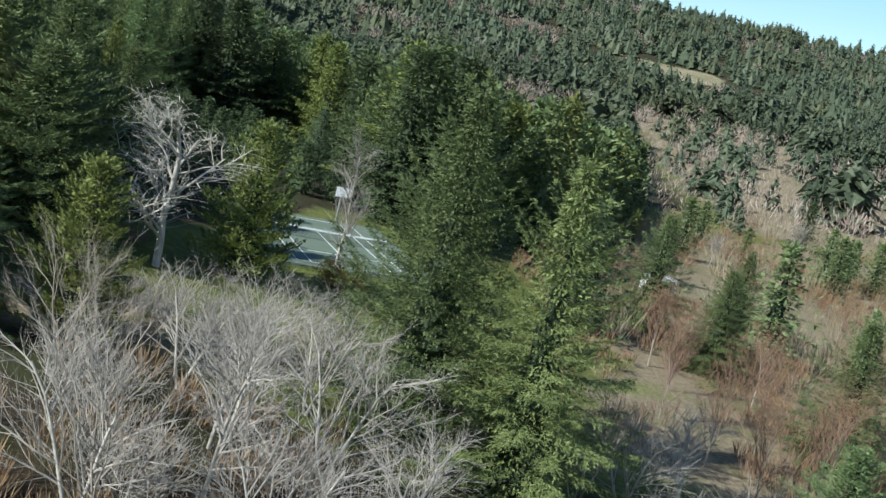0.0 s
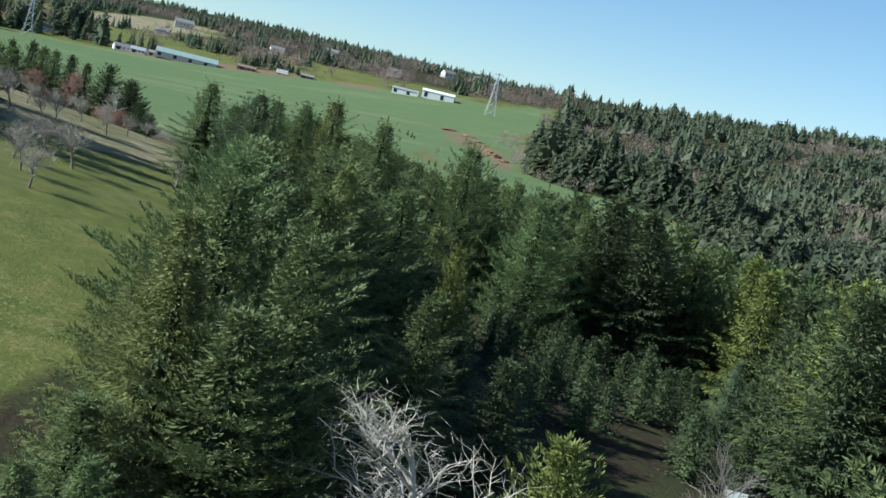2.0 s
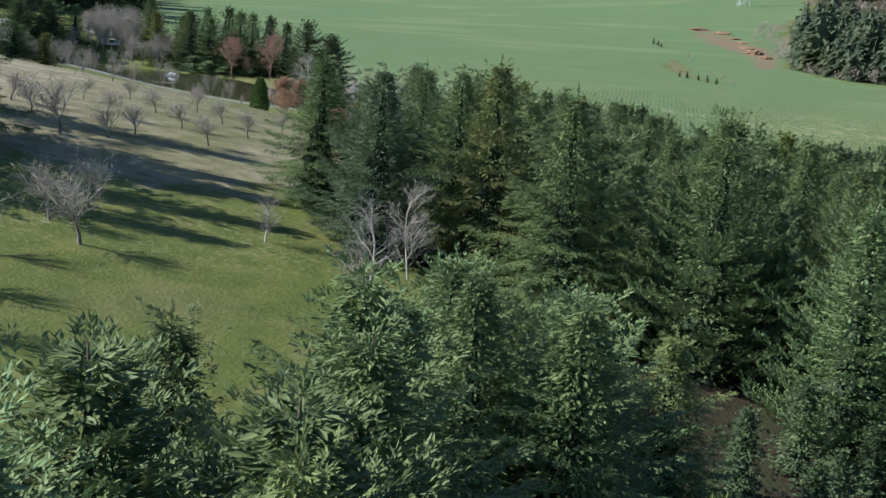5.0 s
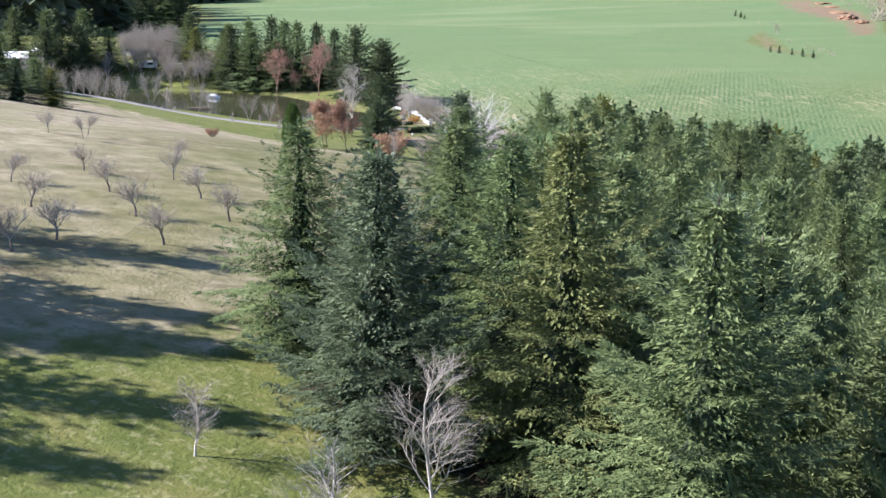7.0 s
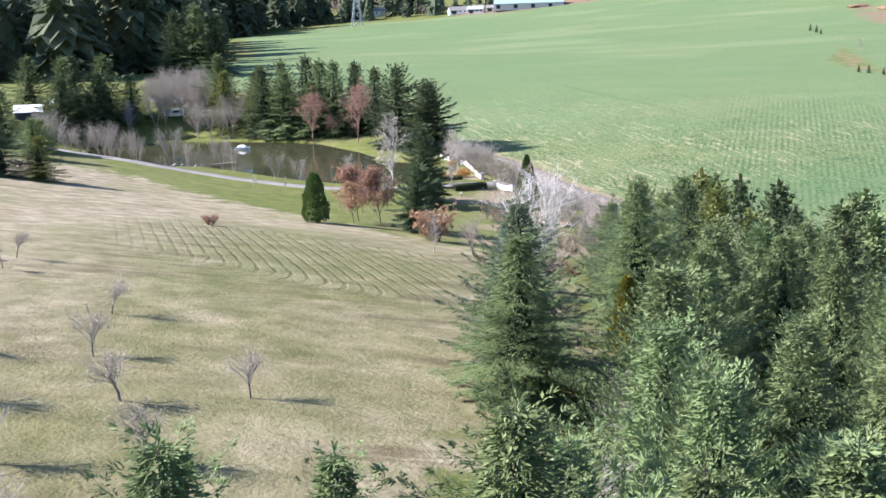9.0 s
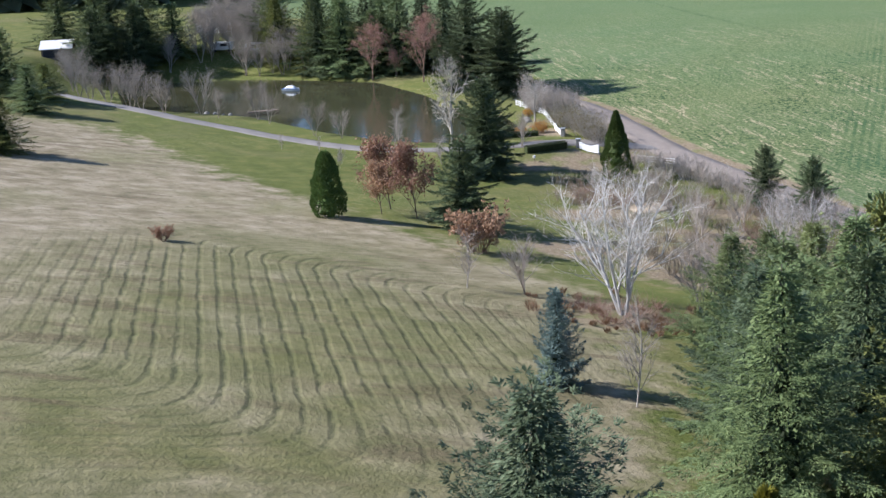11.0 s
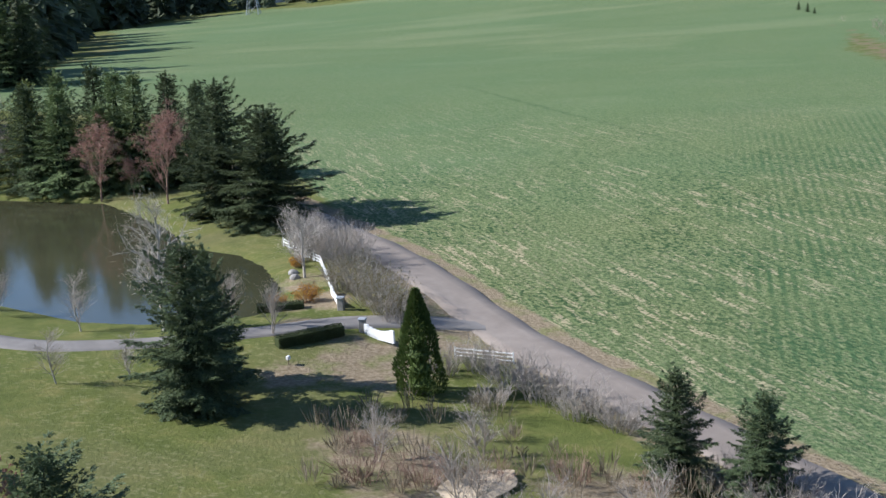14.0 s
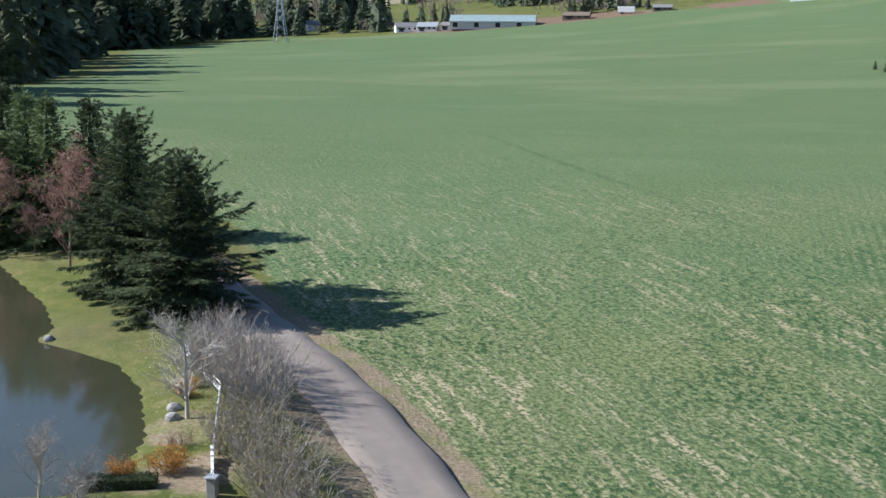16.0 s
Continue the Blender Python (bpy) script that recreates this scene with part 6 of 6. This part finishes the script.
def boulder(x, y, r, seed):
    rng = np.random.default_rng(seed)
    bm = bmesh.new()
    bmesh.ops.create_icosphere(bm, subdivisions=2, radius=r)
    for v in bm.verts:
        v.co *= 1 + 0.22 * noise.noise(v.co * 1.7 + Vector((seed, 0, 0)))
        v.co.z *= 0.7
    st = new("boulder", to_mesh(bm, "boulder", M["stone"]))
    st.location = (x, y, up(x, y) + r * 0.2)
    tagged(st, "grey boulder on the pond's bank", "stone", "shore stones")


for k, (x, y) in enumerate(((-323, 341.5), (-325, 341), (-327.5, 340.6), (-330, 340), (-333, 339.3), (-258.5, 366.5), (-260.5, 368.2), (-290.5, 374.3))):
    boulder(x, y, rnd.uniform(0.35, 0.7), k)


# ---- houses and farm buildings ----
def gabled(name, x, y, turn, L, W, eave, rise, wall, roof, label, doors=0, windows=4, category="building", chimney=False, over=0.4):
    """A gabled building with its roof, doors and windows."""
    b = thing(name, x, y, turn)
    bm = bmesh.new()
    pts = [(-L / 2, -W / 2), (L / 2, -W / 2), (L / 2, W / 2), (-L / 2, W / 2)]
    lo = [bm.verts.new((px, py, -1.5)) for px, py in pts]
    hi = [bm.verts.new((px, py, eave)) for px, py in pts]
    ga, gb = bm.verts.new((-L / 2, 0, eave + rise)), bm.verts.new((L / 2, 0, eave + rise))
    for k in ((0, 1), (2, 3)):
        bm.faces.new((lo[k[0]], lo[k[1]], hi[k[1]], hi[k[0]]))
    bm.faces.new((lo[1], lo[2], hi[2], gb, hi[1]))
    bm.faces.new((lo[3], lo[0], hi[0], ga, hi[3]))
    part("shell", to_mesh(bm, "shell", wall), b)
    k = rise / (W / 2)
    for s in (-1, 1):
        bm = bmesh.new()
        e, z = W / 2 + over, eave - k * over
        c = [(-L / 2 - over, s * e, z), (L / 2 + over, s * e, z), (L / 2 + over, 0, eave + rise), (-L / 2 - over, 0, eave + rise)]
        top = [bm.verts.new((a, d, h + 0.18)) for a, d, h in c]
        bot = [bm.verts.new((a, d, h + 0.02)) for a, d, h in c]
        bm.faces.new(top)
        bm.faces.new(bot[::-1])
        for i in range(4):
            bm.faces.new((top[i], bot[i], bot[(i + 1) % 4], top[(i + 1) % 4]))
        part("roof", to_mesh(bm, "roof", roof), b)
    for side in (-1, 1):
        for i in range(windows):
            wx = -L / 2 + L * (i + 0.5) / max(1, windows)
            w = block("window", (1.3, 0.12, 1.2), (wx, side * (W / 2 + 0.02), eave * 0.45), M["dark"], b)
        for i in range(doors):
            dx = -L / 2 + L * (i + 0.25) / doors
            block("door", (min(3.0, L / doors * 0.4), 0.14, eave * 0.8), (dx, side * (W / 2 + 0.03), 0), M["dark"], b)
    if chimney:
        block("chimney", (0.8, 0.8, 1.6), (L * 0.2, 0.3, eave + rise - 0.4), M["stone"], b)
    return tagged(b, label, category)


gabled("cattle_shed", -672, 926, 0.62, 54, 20, 3.6, 4.0, M["siding"], M["teal"], "long farm shed with a dull teal metal roof", doors=4, windows=0)
gabled("farm_outbuilding", -726, 902, 0.9, 14, 9, 3.2, 2.6, M["white"], M["shingle"], "white farm outbuilding with a grey roof", doors=1)
gabled("farm_outbuilding", -709, 905, 0.5, 13, 9, 3, 2.6, M["siding"], M["grey"], "pale farm outbuilding with a grey metal roof", doors=1)
gabled("farm_outbuilding", -697, 912, 0.6, 10, 7, 3, 2.0, M["siding"], M["shingle"], "small pale farm outbuilding beside the shed", doors=1)
gabled("farm_outbuilding", -634, 964, 0.5, 17, 9, 2.4, 2.2, M["brownwood"], M["brownwood"], "brown wooden lean-to beside the yard", doors=1)
gabled("farm_outbuilding", -594, 1003, 0.5, 12, 8, 2.0, 1.8, M["brownwood"], M["shingle"], "low brown hut beside the yard", doors=1)
gabled("barn", -484, 1054, 0.42, 30, 14, 5.4, 2.2, M["white"], M["white"], "white metal barn with a low roof", doors=2, windows=0)
gabled("barn", -512, 1042, 0.42, 24, 11, 3.8, 1.6, M["white"], M["grey"], "white machine shed with grey roof", doors=2, windows=0)
block("end_wall", (0.3, 13.6, 5.4), (15.2, 0, 0), M["blue"], [o for o in scene.collection.objects if o.name == "barn"][0], label="blue end wall")
gabled("farm_house", -908, 1219, 0.7, 22, 12, 6, 4, M["siding"], M["shingle"], "pale house on the hillside with grey roof", windows=5, chimney=True)
gabled("farm_house", -815, 905, 0.9, 13, 8, 4, 3, M["white"], M["shingle"], "white farm house with a grey roof", windows=3, chimney=True)
gabled("farm_house", -424, 409, 0.5, 16, 10, 3.4, 3.2, M["white"], M["shingle"], "white house with a grey roof behind the pond", windows=4, chimney=True)
gabled("garden_shed", -413, 347.5, 0.9, 8, 6, 2.4, 1.8, M["brownwood"], M["white"], "shed with a pale sunlit metal roof", doors=1, windows=1)
gabled("valley_house", 45, 437, 0.3, 6, 5, 3.4, 2, M["white"], M["grey"], "white house in the valley woods", windows=3, chimney=True)
for x, y, t, lab in ((-598, 1177, 0.3, "pale house below the ridge wood"), (-593, 1296, 1.0, "brown-roofed house below the ridge wood"), (-550, 1290, 0.2, "white house among the ridge trees"), (-734, 1158, 0.7, "white house beside the hill pasture"), (-840, 1097, 0.5, "small pale house above the farm"), (-729, 1264, 0.4, "long white house at the edge of the pasture")):
    gabled("hill_house", x, y, t, 15, 10, 5, 3.2, M["white"] if "white" in lab else M["siding"], M["shingle"], lab, windows=3)

trailer = thing("trailer", -613, 990, 0.45)
block("body", (11, 3.2, 3.6), (0, 0, 1.0), M["white"], trailer, bevel=0.1)
for s in (-3.5, -2.3, 3.5):
    for w in (-1.4, 1.4):
        rod("wheel", (s, w - 0.15, 0.5), (s, w + 0.15, 0.5), 0.5, M["dark"], trailer, 12)
tagged(trailer, "white box trailer standing in the farmyard", "trailer")


def camper(x, y, turn, L, label):
    c = thing("camper", x, y, turn)
    bm = bmesh.new()
    box_mesh(bm, L, 2.3, 2.3, (0, 0, 0.5), 0, 0.25)
    part("body", to_mesh(bm, "body", M["white"]), c)
    for s in (-1, 1):
        block("window", (L * 0.3, 0.06, 0.7), (L * 0.1, s * 1.16, 1.6), M["dark"], c)
        for k in (-0.3, 0.3):
            rod("wheel", (L * k, s * 1.0 - 0.12, 0.36), (L * k, s * 1.0 + 0.12, 0.36), 0.36, M["dark"], c, 12)
    tagged(c, label, "camper", "parked campers")


camper(-397, 389, 0.7, 6.5, "white camper van parked among bare trees")
camper(-390, 395, 0.4, 5.5, "white caravan parked among bare trees")
camper(-431, 368, 0.2, 6, "white caravan parked behind the conifers")
camper(28.5, 147.5, 0.5, 4.2, "small white van in the valley meadow")


def pylon(x, y, H, turn):
    """A steel lattice tower with three crossarms."""
    p = thing("pylon", x, y, turn)
    half = lambda s: 3.6 * (1 - s) ** 1.3 + 0.55
    levels = [0, 0.18, 0.34, 0.48, 0.6, 0.7, 0.79, 0.87, 0.94, 1.0]
    corner = ((-1, -1), (1, -1), (1, 1), (-1, 1))
    for cx_, cy_ in corner:
        v, f = tube([(cx_ * half(s), cy_ * half(s), s * H) for s in levels], [0.17] * len(levels), 4)
        part("leg", mesh("leg", v, f, M["steel"]), p)
    bars = []
    for a, b in zip(levels, levels[1:]):
        for k in range(4):
            (x0, y0), (x1, y1) = corner[k], corner[(k + 1) % 4]
            bars.append(tube([(x0 * half(a), y0 * half(a), a * H), (x1 * half(b), y1 * half(b), b * H)], [0.1, 0.1], 3))
            bars.append(tube([(x1 * half(a), y1 * half(a), a * H), (x0 * half(b), y0 * half(b), b * H)], [0.1, 0.1], 3))
    part("bracing", mesh("bracing", *join(*bars), M["steel"]), p)
    for s, w in ((0.7, 5.0), (0.83, 5.8), (0.95, 4.4)):
        arm = [tube([(sg * w, 0, s * H), (0, c * 0.5, s * H + d)], [0.08, 0.12], 4) for sg in (-1, 1) for c in (-1, 1) for d in (0, 1.1)]
        part("crossarm", mesh("crossarm", *join(*arm), M["steel"]), p)
        for sg in (-1, 1):
            rod("insulator", (sg * w, 0, s * H), (sg * w, 0, s * H - 1.6), 0.12, M["grey"], p, 6)
    tagged(p, "grey steel lattice power pylon", "pylon", "power pylons")


pylon(-765, 828, 36, 0.6)
pylon(-413, 1014, 38, 0.6)

# dirt heaps in the bare patch of the field
for k, (x, y, r) in enumerate(((-350, 838, 4), (-330, 812, 3), (-285, 735, 5), (-300, 760, 3), (-372, 852, 4), (-270, 715, 3.5), (-318, 795, 2.5))):
    bm = bmesh.new()
    bmesh.ops.create_icosphere(bm, subdivisions=3, radius=r)
    for v in bm.verts:
        v.co *= 1 + 0.3 * noise.noise(v.co * 0.6 + Vector((k * 7, 0, 0)))
        v.co.x *= 1.8
        v.co.z *= 0.42
    heap = new("dirt_heap", to_mesh(bm, "dirt_heap", M["dirt"]))
    heap.location = (x, y, up(x, y) - 0.1)
    heap.rotation_euler = (0, 0, k)
    tagged(heap, "rough brown heap of dug dirt", "dirt heap", "dirt heaps")

# a spread heap of pale wood chips beside the lane
bm = bmesh.new()
bmesh.ops.create_icosphere(bm, subdivisions=4, radius=3.2)
for v in bm.verts:
    v.co *= 1 + 0.35 * noise.noise(v.co * 0.5 + Vector((3, 1, 0))) + 0.08 * noise.noise(v.co * 3)
    v.co.x *= 0.75
    v.co.y *= 1.5
    v.co.z *= 0.13
chips = new("chip_heap", to_mesh(bm, "chip_heap", plain("pale_wood_chips", (0.50, 0.40, 0.27), 0.95, 0.3, 1.5, bump=0.6)))
chips.location = (-200.5, 327.5, up(-200.5, 327.5) - 0.05)
tagged(chips, "low spread heap of pale wood chips on the grass", "wood chips", kind="stuff")
